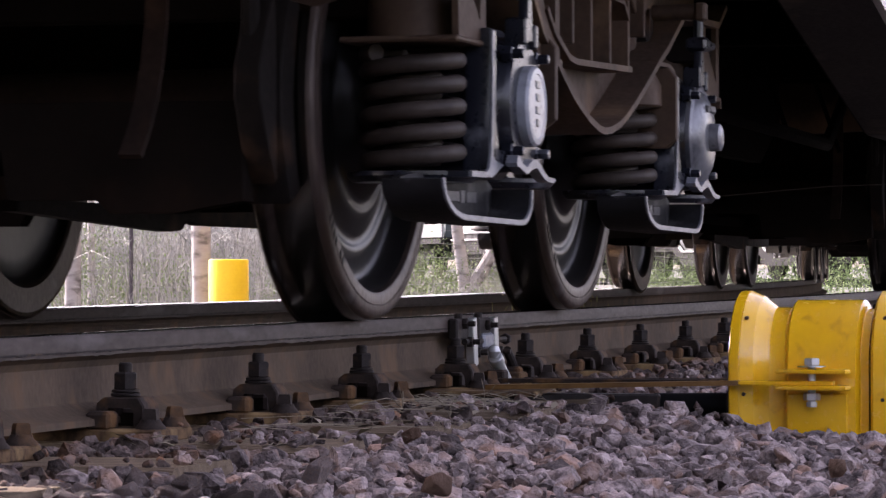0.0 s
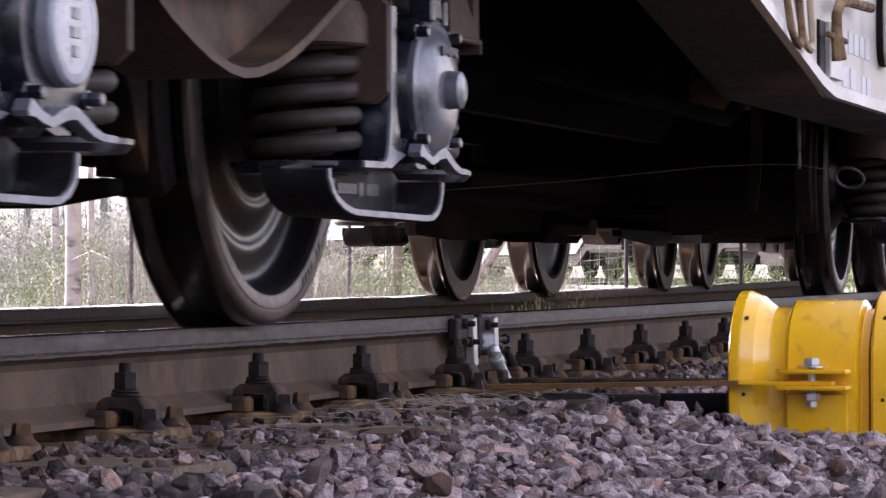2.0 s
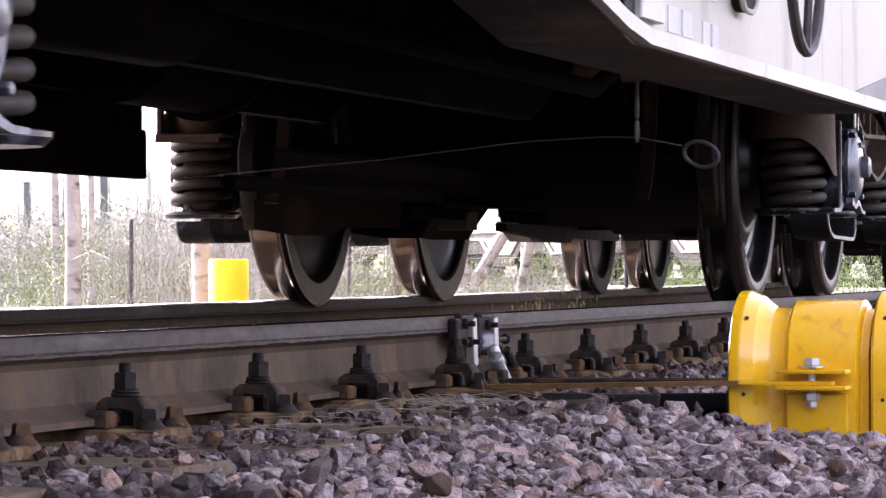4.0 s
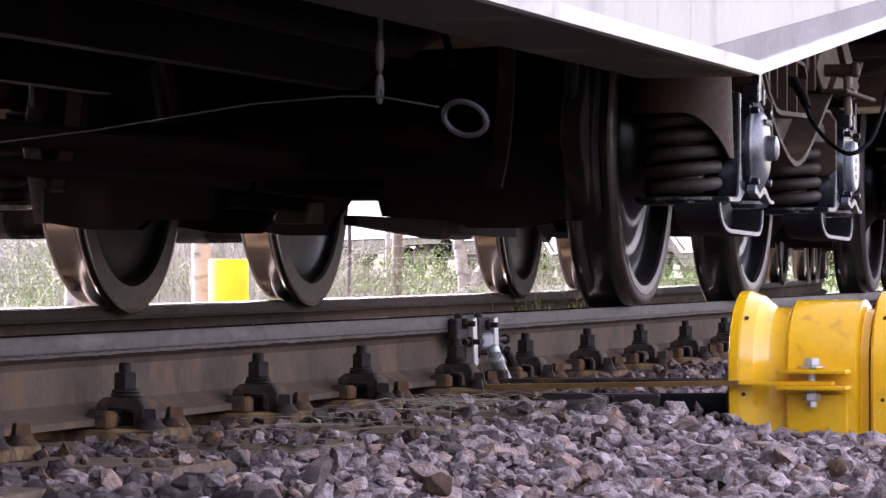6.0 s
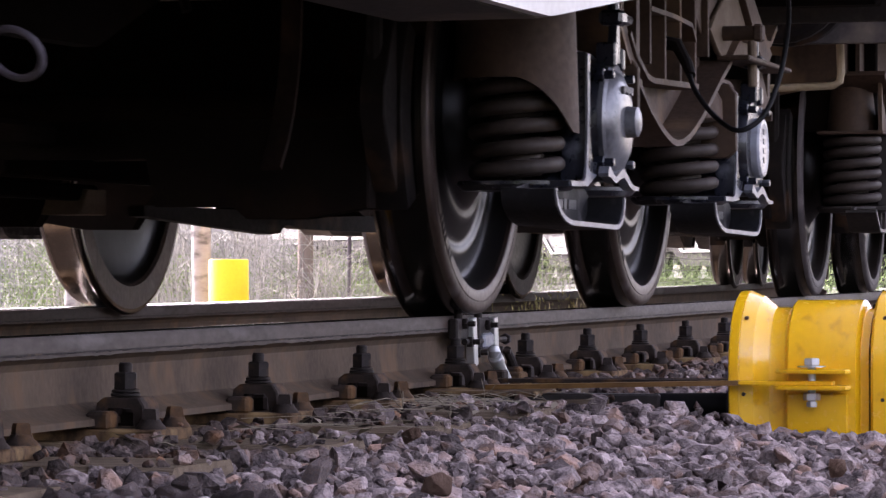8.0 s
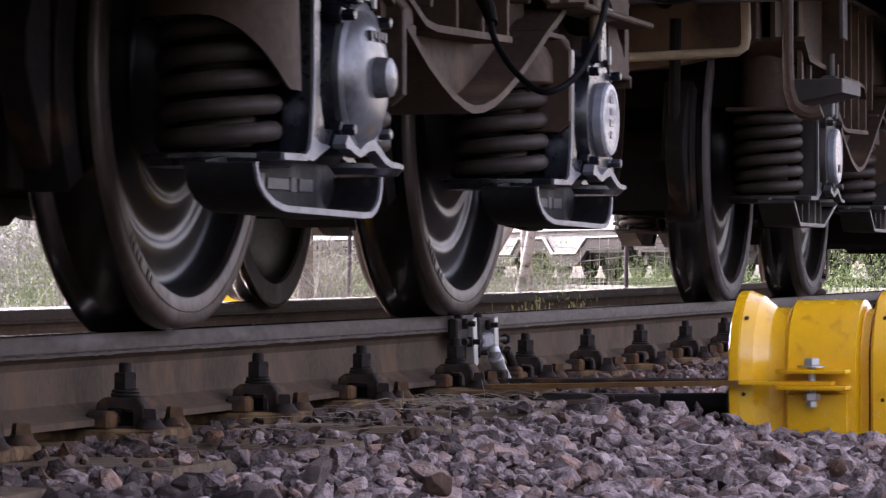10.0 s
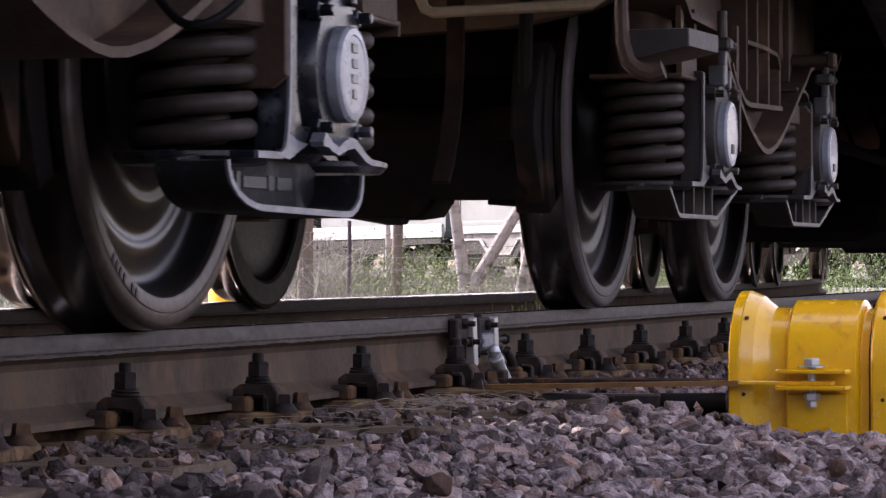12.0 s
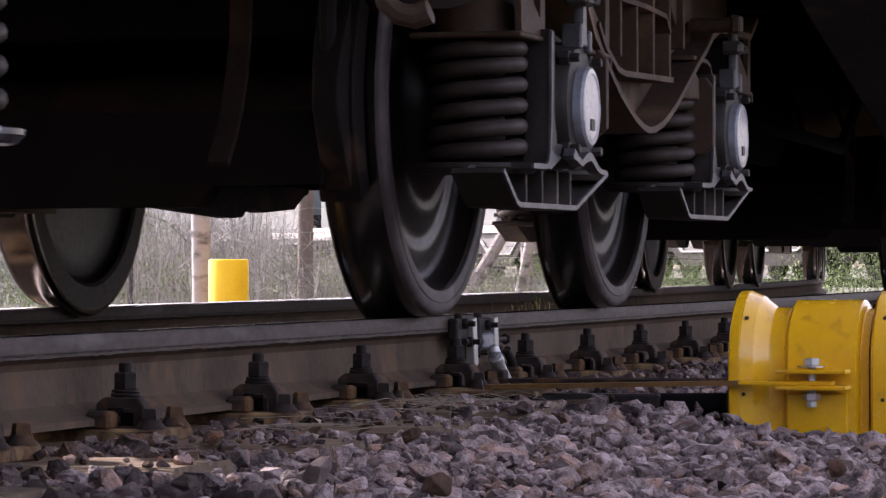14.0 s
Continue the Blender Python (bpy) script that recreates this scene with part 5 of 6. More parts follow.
def side_fittings(w):
    """Hand-wheel, lever, lettering and the hanging wire on the first wagon."""
    ring = [(-0.485 + 0.098 * math.copysign(abs(math.cos(k * math.pi / 16)) ** 0.6, math.cos(k * math.pi / 16)), 0.76 + 0.112 * math.copysign(abs(math.sin(k * math.pi / 16)) ** 0.6, math.sin(k * math.pi / 16))) for k in range(32)]
    part("wheel_plate", Geo().prism(ring, -1.540, -1.512, "xz", ch=0.004), GRIME_SHADE, w, "dark rounded bearing plate")
    part("plate_rim", Geo().tube([(a, -1.541, c) for a, c in ring], 0.0065, 6, True), CAR_GREY, w, "pale rim of the plate")
    hw = part("hand_wheel", Geo().tube([(-0.50 + 0.19 * math.cos(2 * math.pi * k / 36), -1.665, 0.75 + 0.19 * math.sin(2 * math.pi * k / 36)) for k in range(36)], 0.012, 8, True), DARKROD, w, "dark brake hand-wheel")
    part("spoke", Geo().tube([(-0.50 - 0.19, -1.665, 0.75), (-0.50, -1.675, 0.75), (-0.50 + 0.19, -1.665, 0.75)], 0.010, 6), DARKROD, hw)
    part("spoke", Geo().tube([(-0.50, -1.665, 0.56), (-0.50, -1.675, 0.75), (-0.50, -1.665, 0.94)], 0.010, 6), DARKROD, hw)
    part("hub", Geo().cyl((-0.50, -1.53, 0.73), (-0.50, -1.69, 0.745), 0.024, 12, c=0.003), GRIME_SHADE, hw)
    part("lever_slot", Geo().box(-1.625, -1.535, -1.524, -1.515, 0.57, 0.70, 0.002), RUBBER, w, "dark lever slot")
    part("slot_plate", Geo().prism([(-1.53, 0.566), (-1.33, 0.566), (-1.32, 0.58), (-1.40, 0.70), (-1.53, 0.70)], -1.536, -1.515, "xz", ch=0.003), CAR_SILL, w, "pale chafed guide plate")
    part("release_lever", Geo().tube([(-1.0, -1.56, 0.770), (-1.40, -1.56, 0.757), (-1.52, -1.558, 0.745), (-1.57, -1.556, 0.715), (-1.575, -1.556, 0.67), (-1.56, -1.56, 0.605)], [0.013, 0.013, 0.013, 0.013, 0.014, 0.019], 9), PLATE, w, "rusty bent release lever")
    part("cross_bar", Geo().box(-1.66, -1.36, -1.555, -1.541, 0.655, 0.668, 0.003), PLATE, w, "rusty cross bar")
    for dx in (0.0, 0.16):
        part("shackle", Geo().tube([(-2.18 + dx, -1.53, 0.74), (-2.18 + dx, -1.545, 0.64), (-2.15 + dx, -1.55, 0.612), (-2.10 + dx, -1.55, 0.606), (-2.06 + dx, -1.55, 0.625), (-2.05 + dx, -1.54, 0.74)], 0.009, 7), PIPE_TAN if dx else PLATE, w, "rusty hanging shackle")
    for x0, x1, z0, z1, n in ((-1.21, -0.70, 0.650, 0.705, 5), (-1.21, -0.94, 0.560, 0.612, 2), (-0.87, -0.68, 0.556, 0.604, 2)):
        for k in range(n):
            dx = (x1 - x0) / n
            part("marking", Geo().box(x0 + k * dx, x0 + (k + 0.72) * dx, -1.5185, -1.515, z0, z1, 0.0005), MARK, w, "faded white lettering")
    for xx in (0.62, 0.92):
        part("seam", Geo().box(xx, xx + 0.007, -1.5165, -1.513, 0.56, 1.6, 0.0005), CAR_GREY, w)
    ch = [(-0.40, -1.28, 0.53), (-0.405, -1.28, 0.47), (-0.41, -1.281, 0.40)]
    part("chain", Geo().tube(ch, [0.005, 0.004, 0.003], 6), DARKROD, w)
    link = Geo().tube([(-0.41 + 0.012 * math.cos(k * math.pi / 6), -1.281, 0.40 + 0.022 * math.sin(k * math.pi / 6)) for k in range(12)], 0.0034, 6, True)
    link.tube([(-0.405 + 0.01 * math.cos(k * math.pi / 6), -1.28, 0.455 + 0.024 * math.sin(k * math.pi / 6)) for k in range(12)], 0.0034, 6, True)
    part("chain_link", link, DARKROD, w)
    part("pull_wire", Geo().tube([(1.0, 0.3, 0.345), (0.28, -0.5, 0.368), (-0.15, -0.97, 0.392), (-0.36, -1.2, 0.392), (-0.41, -1.28, 0.388), (-0.40, -1.35, 0.375), (-0.39, -1.375, 0.37)], 0.0016, 6), DARKROD, w, "thin dark release wire")
    lp = [(-0.36 + 0.026 * math.cos(2 * math.pi * k / 20), -1.412 + 0.042 * math.cos(2 * math.pi * k / 20 + 0.6), 0.352 - 0.012 * math.cos(2 * math.pi * k / 20) - 0.025 * math.sin(2 * math.pi * k / 20)) for k in range(20)]
    part("wire_loop", Geo().tube(lp, 0.0044, 8, True), WIRE, w, "grey wire loop handle")
    B = arc(4.542, origin=False)
    knots = [Vector(p) for p in ((-0.02, -1.12, 0.66), (-0.05, -1.15, 0.615), (-0.115, -1.18, 0.55), (-0.185, -1.245, 0.478), (-0.245, -1.315, 0.44), (-0.215, -1.37, 0.475), (-0.170, -1.40, 0.56), (-0.155, -1.415, 0.64), (-0.19, -1.43, 0.72), (-0.27, -1.44, 0.80), (-0.30, -1.44, 0.92), (-0.30, -1.44, 1.0))]
    hose = []
    for i in range(1, len(knots) - 2):
        p0, p1, p2, p3 = knots[i - 1:i + 3]
        for k in range(5):
            u = k / 5
            hose.append(0.5 * (2 * p1 + (p2 - p0) * u + (2 * p0 - 5 * p1 + 4 * p2 - p3) * u * u + (3 * p1 - p0 - 3 * p2 + p3) * u ** 3))
    part("hose_connector", Geo().tube([B @ Vector((-0.02, -1.05, 0.68)), B @ Vector((-0.03, -1.12, 0.665)), B @ Vector((-0.05, -1.15, 0.615)), B @ Vector((-0.08, -1.165, 0.585))], [0.018, 0.018, 0.015, 0.012], 10), GRIME_SHADE, w, "dark hose connector")
    part("bracket_plate", Geo().prism([(0.44, 0.735), (0.52, 0.78), (0.70, 0.86), (0.88, 0.86), (1.25, 0.722), (1.22, 0.690), (0.66, 0.660), (0.56, 0.682)], -1.115, -1.10, "xz", ch=0.003), DUST_SUN_TAN, w, "tan dusty bracket plate", B)
    part("bracket_rib", Geo().prism([(0.80, 0.87), (0.95, 0.87), (1.27, 0.715), (1.22, 0.69), (1.10, 0.69)], -1.135, -1.115, "xz", ch=0.003), FRAME_BROWN, w, "", B)
    part("ledge", Geo().box(0.60, 1.28, -1.19, -1.10, 0.662, 0.676, 0.004), FRAME_BROWN, w, "", B)
    part("hanger_pin", Geo().cyl((0.81, -1.16, 0.600), (0.81, -1.16, 0.735), 0.013, 10, c=0.003), DUST_SUN_TAN, w, "dusty hanger pin", B)
    part("brake_hose", Geo().tube([B @ p for p in hose], 0.0066, 9), RUBBER, w, "black rubber hose")


side_fittings(wagons[1])


# ---- beyond the track ----
def beyond(right, up, far):
    """A place seen from beside the track: metres to the right, up from the eye, and away."""
    a = radians(15.766)
    return Vector((far * math.cos(a) + right * math.sin(a), far * math.sin(a) - right * math.cos(a), 0.107 + up))


def make_post():
    p = beyond(-1.195, 0, 19.5)
    g = Geo().lathe([(0.112, -0.45), (0.112, 0.150), (0.109, 0.156), (0.104, 0.158), (0.100, 0.156), (0.100, 0.09), (0, 0.09)], 32)
    solid("marker_post", g, YELLOW_POST, "short thick bright yellow marker post standing in the grass", "marker post", m=pose(p.x, p.y, 0))


make_post()


def make_tree(right, far, width, kind, lean=(0, 0), height=7.5, fork=None, seed=1):
    rnd = random.Random(seed)
    p = beyond(right, 0, far)
    t = thing("birch_tree" if kind == "birch" else "pine_tree", "slender pale birch trunk with peeling bark" if kind == "birch" else "slim brown-barked tree trunk behind the fence", "tree", "trees beyond the track", m=pose(p.x, p.y, -0.45))
    bark = BARK if kind == "birch" else BARK_BROWN
    a = radians(15.766)
    rt = Vector((math.sin(a), -math.cos(a), 0))
    n = 16
    path, rad = [], []
    for i in range(n + 1):
        u = i / n
        z = u * height
        path.append(rt * (lean[0] * z + 0.03 * math.sin(z * 1.3 + seed)) + Vector((math.cos(a), math.sin(a), 0)) * lean[1] * z + Vector((0, 0, z)))
        rad.append(width / 2 * (1.12 if i == 0 else 1) * (1 - 0.75 * u) * rnd.uniform(0.95, 1.05))
    part("trunk", Geo().tube(path, rad, 12), bark, t)
    limbs = Geo()
    tips = []
    for k in range(16):
        u = rnd.uniform(0.22, 0.95)
        base = Vector(path[int(u * n)])
        ang = rnd.uniform(0, 6.28)
        L = rnd.uniform(0.5, 1.5) * (1.15 - u)
        d = Vector((math.cos(ang), math.sin(ang), rnd.uniform(0.5, 1.3))).normalized()
        mid = base + d * L * 0.5 + Vector((0, 0, 0.05))
        tip = base + d * L + Vector((0, 0, 0.15 * L))
        limbs.tube([base, mid, tip], [0.016, 0.010, 0.004], 5)
        tips += [mid, tip]
        for _ in range(4):
            q = mid.lerp(tip, rnd.random())
            e = q + Vector((rnd.uniform(-0.4, 0.4), rnd.uniform(-0.4, 0.4), rnd.uniform(0, 0.4)))
            limbs.tube([q, e], [0.004, 0.002], 3)
            tips.append(e)
    if fork:
        f0 = Vector((0, 0, fork[2]))
        limbs.tube([f0, f0 + rt * fork[0] * 0.5 + Vector((0, 0, fork[1] * 0.5)), f0 + rt * fork[0] + Vector((0, 0, fork[1])), f0 + rt * fork[0] * 2.2 + Vector((0, 0, fork[1] * 2.6))], [fork[3], fork[3] * 0.95, fork[3] * 0.85, fork[3] * 0.5], 10)
    part("limbs", limbs, bark, t)
    crown = Geo()
    for q in tips:
        for _ in range(5):
            c = q + Vector((rnd.gauss(0, 0.12), rnd.gauss(0, 0.12), rnd.gauss(0, 0.12)))
            m = Euler((rnd.uniform(0, 6), rnd.uniform(0, 6), rnd.uniform(0, 6))).to_matrix()
            s = rnd.uniform(0.012, 0.028)
            crown.add([c + m @ Vector(v) * s for v in ((-1, 0, 0), (0, -0.6, 0.15), (1, 0, 0), (0, 0.6, 0.15))], [(0, 1, 2, 3)])
    part("crown", crown, LEAF, t, "sparse young leaves", smooth=0)


make_tree(-2.36, 22, 0.105, "birch", (0.01, 0), seed=1)
make_tree(-2.44, 24, 0.055, "birch", (0.03, 0), seed=2)
make_tree(-1.37, 20, 0.120, "birch", (0.012, 0), seed=3)
make_tree(-0.915, 24, 0.120, "pine", (0.0, 0), seed=4)
make_tree(-0.33, 26, 0.085, "pine", (0.0, 0), seed=5)
make_tree(0.22, 26, 0.095, "birch", (-0.16, 0), fork=(0.33, 0.55, 0.42, 0.05), seed=6)
make_tree(0.52, 28, 0.085, "birch", (0.19, 0), seed=7)
make_tree(0.66, 29, 0.10, "birch", (0.02, 0), seed=8)
make_tree(-0.55, 34, 0.06, "birch", (0.04, 0), seed=9)
make_tree(-3.6, 33, 0.09, "birch", (-0.03, 0), seed=10)


def make_fence():
    f = thing("wire_fence", "sagging wire fence on thin posts among the bushes", "fence")
    for i, r in enumerate((-3.2, -1.99, -0.62, 1.25, 2.1)):
        p = beyond(r, 0, 21.5 + 0.8 * i)
        part("fence_post", Geo().cyl((p.x, p.y, -0.5), (p.x + 0.01, p.y, 0.42), 0.014, 8), WIRE, f)
    for k in range(7):
        pts = []
        for j in range(41):
            r = -3.4 + 5.6 * j / 40
            p = beyond(r, 0, 21.5 + (r + 3.2) * 0.66)
            pts.append((p.x, p.y, 0.34 - 0.085 * k + 0.010 * math.sin(j * 1.1 + k) - 0.012 * math.cos(j * math.pi / 5)))
        part("fence_wire", Geo().tube(pts, 0.0018, 4), FENCEWIRE, f)
    g = Geo()
    for j in range(80):
        r = -3.3 + 5.4 * j / 80
        p = beyond(r, 0, 21.5 + (r + 3.2) * 0.66)
        g.tube([(p.x, p.y, -0.25), (p.x + 0.006 * math.sin(j), p.y, 0.34)], 0.0010, 3)
    tagged(part("mesh_wires", g, FENCEWIRE, f), kind="stuff")


make_fence()


def make_thicket():
    """Bare bushes and dry stalks: many thin forked stems."""
    rnd = random.Random(31)
    g, leaf, dry = Geo(), Geo(), Geo()
    m = Euler

    def stem(base, h, r, spread):
        d = Vector((rnd.gauss(0, spread), rnd.gauss(0, spread), 1)).normalized()
        top = base + d * h
        mid = base + d * h * 0.5 + Vector((rnd.gauss(0, 0.03), rnd.gauss(0, 0.03), 0))
        g.tube([base, mid, top], [r, r * 0.8, r * 0.35], 3)
        for _ in range(rnd.randint(2, 5)):
            q = base.lerp(top, rnd.uniform(0.3, 0.95))
            e = q + Vector((rnd.gauss(0, 0.13), rnd.gauss(0, 0.13), rnd.uniform(0.05, 0.28)))
            g.tube([q, e], [r * 0.5, r * 0.25], 3)

    def leaves(c, n, spread, size, geo):
        for _ in range(n):
            p = c + Vector((rnd.gauss(0, spread), rnd.gauss(0, spread), rnd.gauss(0, spread * 0.7)))
            q = Euler((rnd.uniform(0, 6), rnd.uniform(0, 6), rnd.uniform(0, 6))).to_matrix()
            s = size * rnd.uniform(0.6, 1.4)
            geo.add([p + q @ Vector(v) * s for v in ((-1, 0, 0), (0, -0.5, 0.12), (1, 0, 0), (0, 0.5, 0.12))], [(0, 1, 2, 3)])
    for _ in range(2300):
        far = rnd.uniform(21, 46)
        x = rnd.uniform(-0.10, 0.035)
        if x > -0.03 and rnd.random() < 0.5:
            continue
        p = beyond(x * far, 0, far)
        p.z = -0.45
        stem(p, rnd.uniform(0.45, 1.0) * (1.0 if x < -0.05 else 0.85 if x < -0.025 else 0.55), rnd.uniform(0.0020, 0.0048), 0.14)
    for _ in range(900):                             # long arching shoots
        far = rnd.uniform(22, 40)
        x = rnd.uniform(-0.125, 0.02)
        p = beyond(x * far, 0, far)
        tall = 1.0 if x < -0.05 else 0.75 if x < -0.025 else 0.42
        p.z = -0.45 + rnd.uniform(0, 0.65) * tall
        a, L = rnd.uniform(0, 6.28), rnd.uniform(0.5, 1.3) * tall
        d = Vector((math.cos(a), math.sin(a), 0))
        h = rnd.uniform(0.15, 0.6) * tall
        r = rnd.uniform(0.0018, 0.0036)
        g.tube([p, p + d * L * 0.3 + Vector((0, 0, h * 0.7)), p + d * L * 0.65 + Vector((0, 0, h)), p + d * L + Vector((0, 0, h * rnd.uniform(0.5, 1.05)))], [r, r * 0.85, r * 0.65, r * 0.3], 3)
    for _ in range(1500):                            # the far edge of the thicket
        far = rnd.uniform(46, 74)
        x = rnd.uniform(-0.14, -0.045)
        p = beyond(x * far, 0, far)
        p.z = -0.45
        stem(p, rnd.uniform(0.7, 2.0), rnd.uniform(0.004, 0.009), 0.2)
    for _ in range(500):
        far = rnd.uniform(20, 40)
        x = rnd.uniform(-0.115, 0.05)
        p = beyond(x * far, 0, far)
        p.z = -0.45
        h = rnd.uniform(0.25, 0.62)
        e = p + Vector((rnd.gauss(0, 0.07), rnd.gauss(0, 0.07), h))
        dry.tube([p, p.lerp(e, 0.6), e], [0.003, 0.0025, 0.001], 3)
    spots = [(-0.09, 24, 0.15), (-0.075, 26, 0.0), (-0.085, 35, 0.15), (-0.062, 30, 0.05), (-0.02, 26, 0.0), (0.004, 24, 0.0), (-0.03, 24, 0.0), (0.02, 28, 0.02), (-0.012, 38, 0.1), (-0.105, 27, 0.20), (-0.098, 30, 0.26), (-0.112, 24, 0.3), (-0.115, 33, 0.3), (-0.052, 25, 0.06), (-0.04, 28, 0.10), (-0.005, 30, 0.18), (0.0, 34, 0.22), (0.012, 32, 0.12), (0.028, 34, 0.14), (-0.027, 36, 0.12),
             (0.034, 42, 0.1), (0.058, 50, 0.18), (0.066, 52, 0.14), (0.074, 55, 0.2), (0.062, 60, 0.2)]
    for x, far, h in spots:
        c = beyond(x * far, 0, far)
        for _ in range(14):
            b = c + Vector((rnd.gauss(0, 0.5), rnd.gauss(0, 0.35), 0))
            b.z = -0.40 + rnd.uniform(0, 0.45 + h)
            leaves(b, 190, 0.15, 0.0095, leaf)
    solid("bare_bushes", g, TWIG, "thicket of bare grey-brown bushes beside the yard", "bushes", kind="stuff", smooth=0)
    solid("dry_stalks", dry, DRYGRASS, "pale dry grass stalks among the bushes", "dry grass", kind="stuff", smooth=0)
    solid("green_bushes", leaf, LEAF, "low bushes with fresh green leaves", "bushes", kind="stuff", smooth=0)
    # taller green shrubs farther along the line
    sh = Geo()
    for _ in range(150):
        far = rnd.uniform(60, 90)
        p = beyond(rnd.uniform(0.098, 0.145) * far, 0, far)
        p.z = rnd.uniform(-0.4, 0.9)
        for _ in range(60):
            c = p + Vector((rnd.gauss(0, 0.30), rnd.gauss(0, 0.30), rnd.gauss(0, 0.26)))
            q = Euler((rnd.uniform(0, 6), rnd.uniform(0, 6), rnd.uniform(0, 6))).to_matrix()
            s = rnd.uniform(0.018, 0.036)
            sh.add([c + q @ Vector(v) * s for v in ((-1, 0, 0), (0, -0.5, 0.12), (1, 0, 0), (0, 0.5, 0.12))], [(0, 1, 2, 3)])
    def clump(p, n, spread, lo, hi):
        for _ in range(n):
            c = p + Vector((rnd.gauss(0, spread), rnd.gauss(0, spread), rnd.gauss(0, spread * 0.8)))
            q = Euler((rnd.uniform(0, 6), rnd.uniform(0, 6), rnd.uniform(0, 6))).to_matrix()
            s = rnd.uniform(lo, hi)
            sh.add([c + q @ Vector(v) * s for v in ((-1, 0, 0), (0, -0.5, 0.12), (1, 0, 0), (0, 0.5, 0.12))], [(0, 1, 2, 3)])
    for _ in range(110):
        far = rnd.uniform(42, 66)
        p = beyond(rnd.uniform(-0.135, -0.078) * far, 0, far)
        p.z = rnd.uniform(-0.4, 0.75)
        clump(p, 110, 0.24, 0.014, 0.028)
    for _ in range(90):
        far = rnd.uniform(56, 68)
        p = beyond(rnd.uniform(0.055, 0.14) * far, 0, far)
        p.z = rnd.uniform(-0.42, -0.02)
        clump(p, 70, 0.18, 0.014, 0.028)
    solid("green_shrubs", sh, LEAF, "bright green shrubs at the end of the yard", "shrubs", kind="stuff", smooth=0)


make_thicket()


def far_line(u):
    """A point on the far track: u metres from its near end."""
    a, b = beyond(8.7, 0, 80.5), beyond(-14.4, 0, 144)
    d = (b - a).normalized()
    p = a + d * u
    return Vector((p.x, p.y, 0)), d


def make_far_track():
    t = thing("far_track", "far yard track on pale gravel with dark sleepers", "railway track", kind="structure")
    p, d = far_line(0)
    M = pose(p.x, p.y, -0.17, rz=math.degrees(math.atan2(d.y, d.x)))
    part("gravel", Geo().prism([(-2.0, -0.42), (-1.5, -0.17), (1.5, -0.17), (2.0, -0.42)], -9, 90, "yz"), GRAVEL, t, "pale gravel bed", M)
    for y in (-0.7525, 0.7525):
        part("rail", Geo().prism([(y - 0.06, -0.154), (y + 0.06, -0.154), (y + 0.012, -0.12), (y + 0.012, -0.04), (y + 0.035, -0.03), (y + 0.035, 0), (y - 0.035, 0), (y - 0.035, -0.03), (y - 0.012, -0.04), (y - 0.012, -0.12)], -9, 90, "yz"), FAR_DARK, t, "", M)
    me = Geo().box(-0.13, 0.13, -1.3, 1.3, -0.30, -0.105, 0.01).mesh("sleeper", FAR_DARK)
    for k in range(110):
        part("sleeper", me, FAR_DARK, t, "", M @ pose(-8 + k * 0.65, 0, 0))


make_far_track()


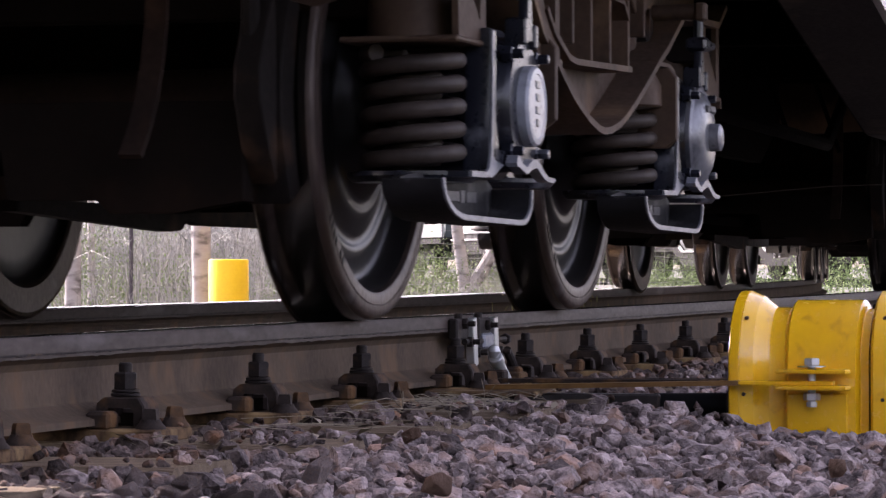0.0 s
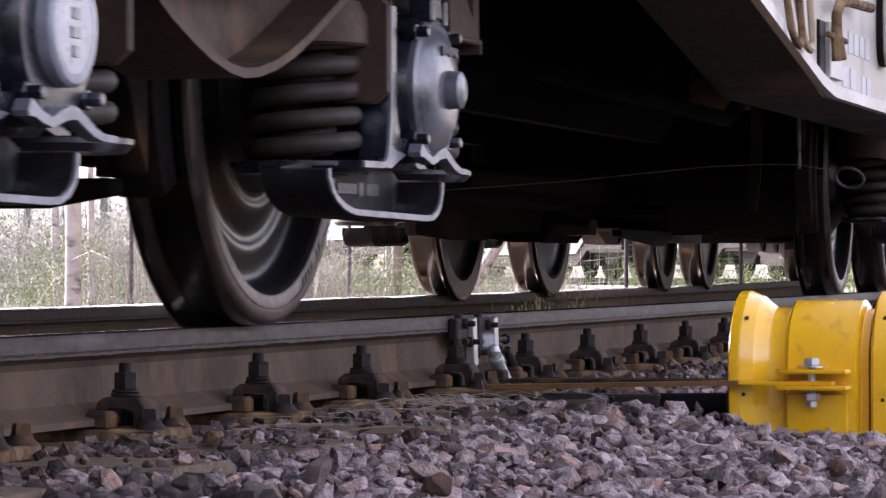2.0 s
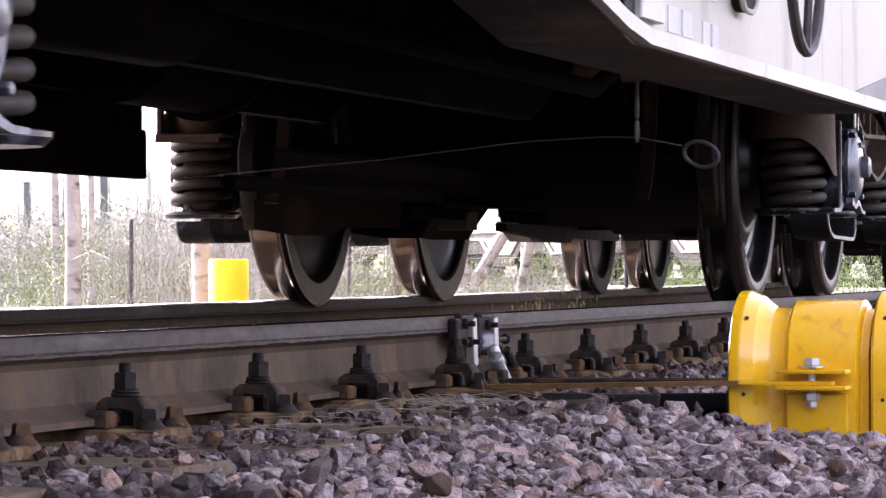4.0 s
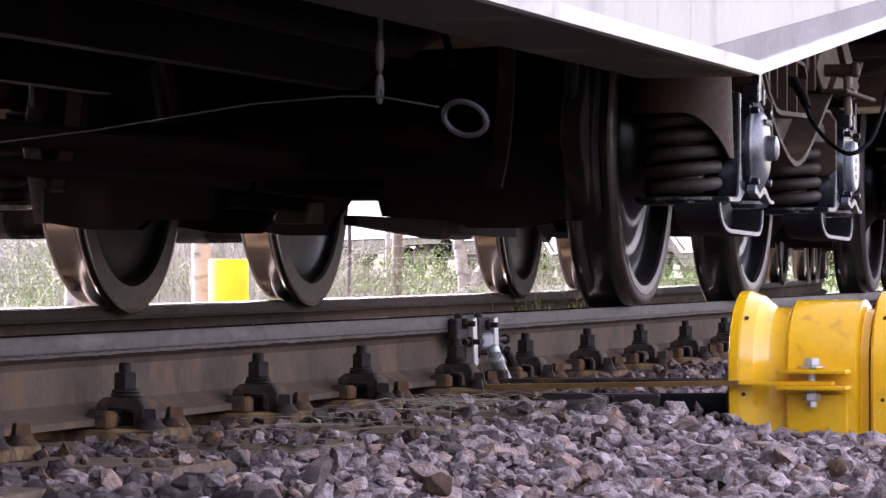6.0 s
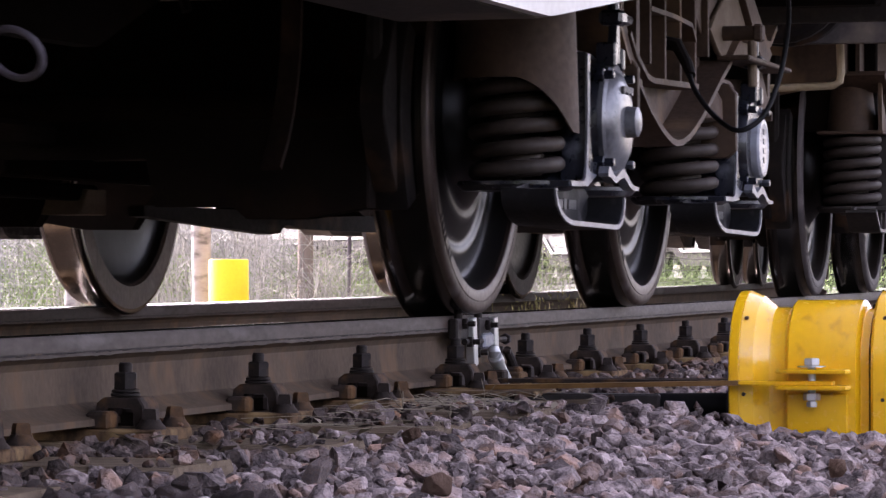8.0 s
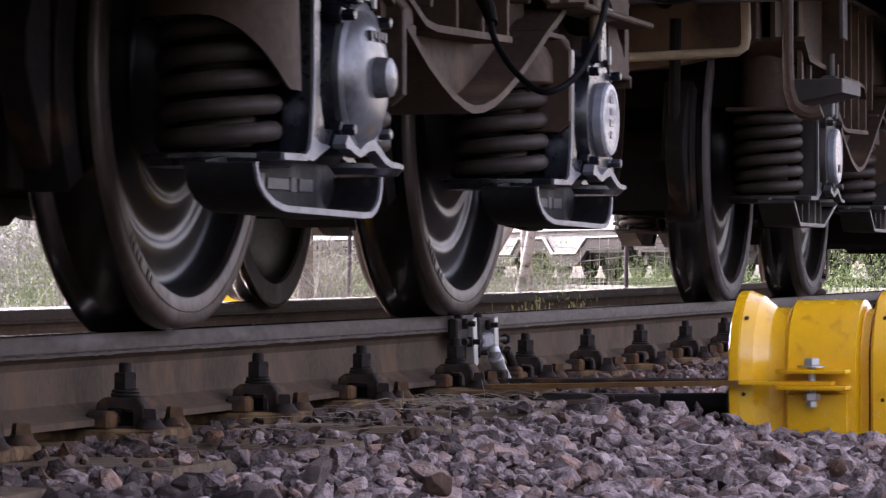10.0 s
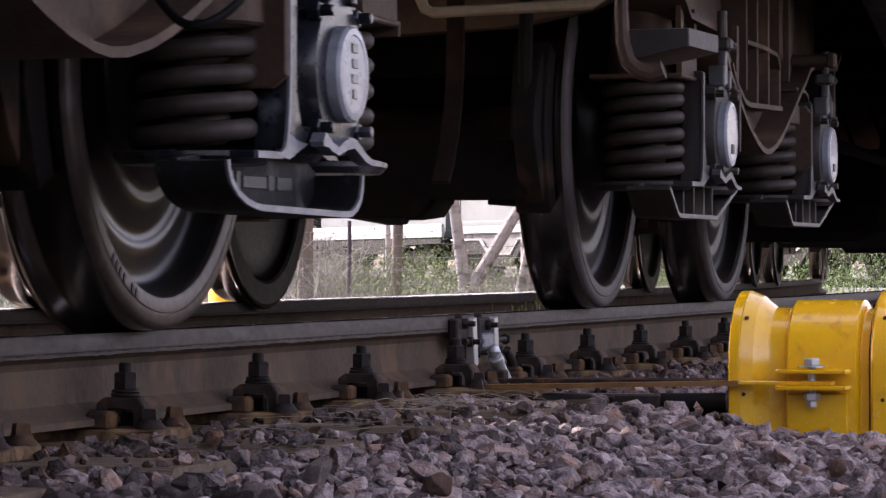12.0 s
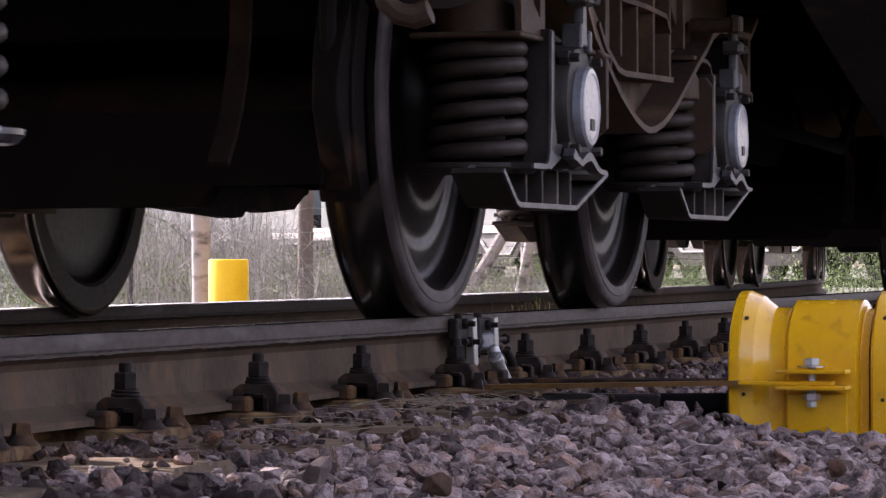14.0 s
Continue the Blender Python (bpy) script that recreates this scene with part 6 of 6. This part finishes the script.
def far_wagon(u, style):
    p, d = far_line(u)
    w = thing("container_wagon", ("pocket wagon carrying pale corrugated containers", "flat wagon with white stake sides in the yard")[style], "railway wagon", "wagons in the far yard", m=pose(p.x, p.y, -0.17, rz=math.degrees(math.atan2(d.y, d.x))))
    wheel = Geo().lathe([(0.40, -0.07), (0.46, -0.065), (0.46, 0.05), (0.49, 0.06), (0.49, 0.07), (0.1, 0.075)], 24, axis="y").mesh("wheel", FAR_DARK)
    middles = (-5.0, 0.0, 5.0) if style == 0 else (-3.5, 3.5)
    for xc in middles:
        for y in (-1.05, 1.05):
            part("bogie_side", Geo().prism([(-1.25, 0.55), (-0.5, 0.55), (-0.3, 0.36), (0.3, 0.36), (0.5, 0.55), (1.25, 0.55), (1.25, 0.78), (-1.25, 0.78)], y - 0.06, y + 0.06, "xz", m=pose(xc, 0, 0)), FAR_DARK, w)
        for x in (xc - 0.9, xc + 0.9):
            for y in (-0.75, 0.75):
                part("wheel", wheel, FAR_DARK, w, "", pose(x, y, 0.46))
                part("axle_box", Geo().box(x - 0.16, x + 0.16, y * 1.4 - 0.1, y * 1.4 + 0.1, 0.34, 0.62, 0.03), FAR_DARK, w)
    for y in (-0.875, 0.875):
        for s in (-1, 1):
            part("buffer", Geo().lathe([(0.09, 0), (0.09, 0.3), (0.22, 0.33), (0.22, 0.38)], 16, pose(6.2 * s, y, 1.05, ry=90 * s)), FAR_DARK, w)
    if style == 0:
        # each half dips to a low pocket between the bogies; a bright rim runs along the dip
        top = [(-6.2, 1.05), (-3.9, 1.05), (-3.2, 0.64), (-1.5, 0.64), (-0.9, 1.05), (0.9, 1.05), (1.5, 0.64), (3.2, 0.64), (3.9, 1.05), (6.2, 1.05)]
        for y, s in ((-1.3, -1), (1.3, 1)):
            part("sill", Geo().prism(top + [(a, c - 0.33) for a, c in top[::-1]], y - 0.05, y + 0.05, "xz"), FAR_DARK, w)
            part("rim", Geo().strip([(a, c + 0.02) for a, c in top], *sorted((y + s * 0.02, y + s * 0.09)), 0.04), RIM_WHITE, w, "white painted rim")
            part("skirt", Geo().box(-6.1, 6.1, *sorted((y * 0.95 - 0.02, y * 0.95 + 0.02)), 0.66, 1.24, 0.005), SKIRT, w, "pale stained side skirt")
            part("side_beam", Geo().box(-6.2, 6.2, y - 0.06, y + 0.06, 1.24, 1.45, 0.01), RIM_WHITE, w, "white side beam")
        part("deck", Geo().box(-6.15, 6.15, -1.22, 1.22, 1.10, 1.20, 0.01), FAR_DARK, w)
        for x in (-6.2, 6.2):
            part("end_frame", Geo().box(x - 0.12, x + 0.12, -1.2, 1.2, 0.55, 2.0, 0.02), FAR_DARK, w, "black end frame")
        for x0 in (-6.0, 0.06):
            n = 42
            prof = []
            for k in range(n):
                xa = x0 + 5.94 * k / n
                dd = 0.13 if k % 2 else 0.0
                prof += [(xa + 0.02, -1.22 + dd), (xa + 5.94 / n - 0.02, -1.22 + dd)]
            g = Geo().prism(prof + [(x0 + 5.94, 1.2), (x0, 1.2)], 1.50, 3.95, "xy")
            c = part("container", g, BOX_PALE if (u + x0) % 3 > 1 else BOX_STEEL, w, "pale corrugated steel container", smooth=0)
            for z in (1.46, 3.90):
                part("rail_beam", Geo().box(x0, x0 + 5.94, -1.24, 1.22, z, z + 0.12, 0.01), BOX_PALE, c)
            for xx in (x0 + 0.07, x0 + 5.87):
                part("corner_post", Geo().box(xx - 0.07, xx + 0.07, -1.25, 1.23, 1.46, 4.02, 0.01), BOX_PALE, c)
            for k in range(5):
                part("marking", Geo().box(x0 + 2.9 + 0.55 * k, x0 + 3.25 + 0.55 * k, -1.262, -1.225, 2.55 - 0.1 * (k % 2), 3.05, 0.005), MARK_DARK, c, "dark unreadable lettering")
    else:
        for y in (-1.3, 1.3):
            part("sill", Geo().prism([(-6.1, 0.98), (-2.4, 0.95), (-1.8, 0.70), (1.8, 0.70), (2.4, 0.95), (6.1, 0.98), (6.1, 1.12), (-6.1, 1.12)], y - 0.05, y + 0.05, "xz"), FAR_DARK, w)
            part("side_board", Geo().box(-6.1, 6.1, y - 0.04, y + 0.04, 1.16, 1.55, 0.01), RIM_WHITE, w, "white boarded side")
        part("deck", Geo().box(-6.1, 6.1, -1.24, 1.24, 1.08, 1.16, 0.01), FAR_DARK, w)
        for x in (-4.9, -1.4, 0.2, 1.5, 4.7):
            part("equipment_box", Geo().box(x - 0.3, x + 0.3, -1.36, -0.9, 0.52, 0.98, 0.02), RIM_WHITE, w, "pale box under the sill")
        part("air_tank", Geo().cyl((-0.8, -0.5, 0.62), (0.8, -0.5, 0.62), 0.2, 16), FAR_DARK, w)
        prof = []
        for k in range(90):
            xa, dd = -5.8 + 11.6 * k / 90, 0.10 * (k % 2)
            prof += [(xa + 0.015, -1.1 + dd), (xa + 11.6 / 90 - 0.015, -1.1 + dd)]
        part("load", Geo().prism(prof + [(5.8, 1.1), (-5.8, 1.1)], 1.17, 2.6, "xy"), BOX_STEEL, w, "pale corrugated steel container", smooth=0)
        for k in range(9):
            part("stake", Geo().box(-5.8 + 1.45 * k - 0.05, -5.8 + 1.45 * k + 0.05, -1.42, -1.345, 0.95, 1.85, 0.01), BOX_STEEL, w, "grey stake")
            part("stake_pocket", Geo().box(-5.8 + 1.45 * k - 0.09, -5.8 + 1.45 * k + 0.09, -1.45, -1.345, 1.0, 1.14, 0.01), FAR_DARK, w)


for _k in range(7):
    far_wagon(1.6 + 13.2 * _k, (0, 0, 1, 0, 0, 0, 0)[_k])


def make_bank():
    """An unseen bank, added behind and beside the standpoint to block low sky light."""
    g = Geo()
    way = [(-26, 1.0), (-22, -5), (-14, -11), (-4, -14), (12, -15), (40, -16), (90, -18)]
    pts = []
    for (x0, y0), (x1, y1) in zip(way, way[1:]):
        for k in range(14):
            pts.append((x0 + (x1 - x0) * k / 14, y0 + (y1 - y0) * k / 14))
    n, rows = len(pts), 16
    for j in range(rows + 1):
        u = j / rows
        for i, (x, y) in enumerate(pts):
            out = Vector((x - 6, y - 4)).normalized()
            push = 3.0 * u + 1.4 * noise.noise(Vector((x * 0.5, y * 0.5, u * 6)))
            top = (1.3 if x > 2 else 5.2 if x < -8 else 5.2 - 0.39 * (x + 8)) + (0.3 if x > 2 else 1.6) * noise.noise(Vector((x * 0.3, y * 0.3, 0))) + 0.8 * noise.noise(Vector((x * 1.3, y * 1.3, 4)))
            g.v.append((x + out.x * push, y + out.y * push, -0.4 + top * u))
    for j in range(rows):
        for i in range(n - 1):
            g.f.append((j * n + i, j * n + i + 1, (j + 1) * n + i + 1, (j + 1) * n + i))
    solid("unseen_light_block", g, BANK, "unseen dark bank added to block low sky light", "bank", kind="structure")


make_bank()


def motions():
    """The train rolls by; every axle turns with it."""
    steps = [0.25 * i for i in range(57)]
    for wagon, c in zip(wagons, CENTRES):
        walk(wagon, [(t, arc(c + rolled(t))) for t in steps])
    for ws, B, x, R in _spin:
        walk(ws, [(t, B @ pose(x, 0, R, ry=math.degrees(rolled(t) / R))) for t in steps])


motions()
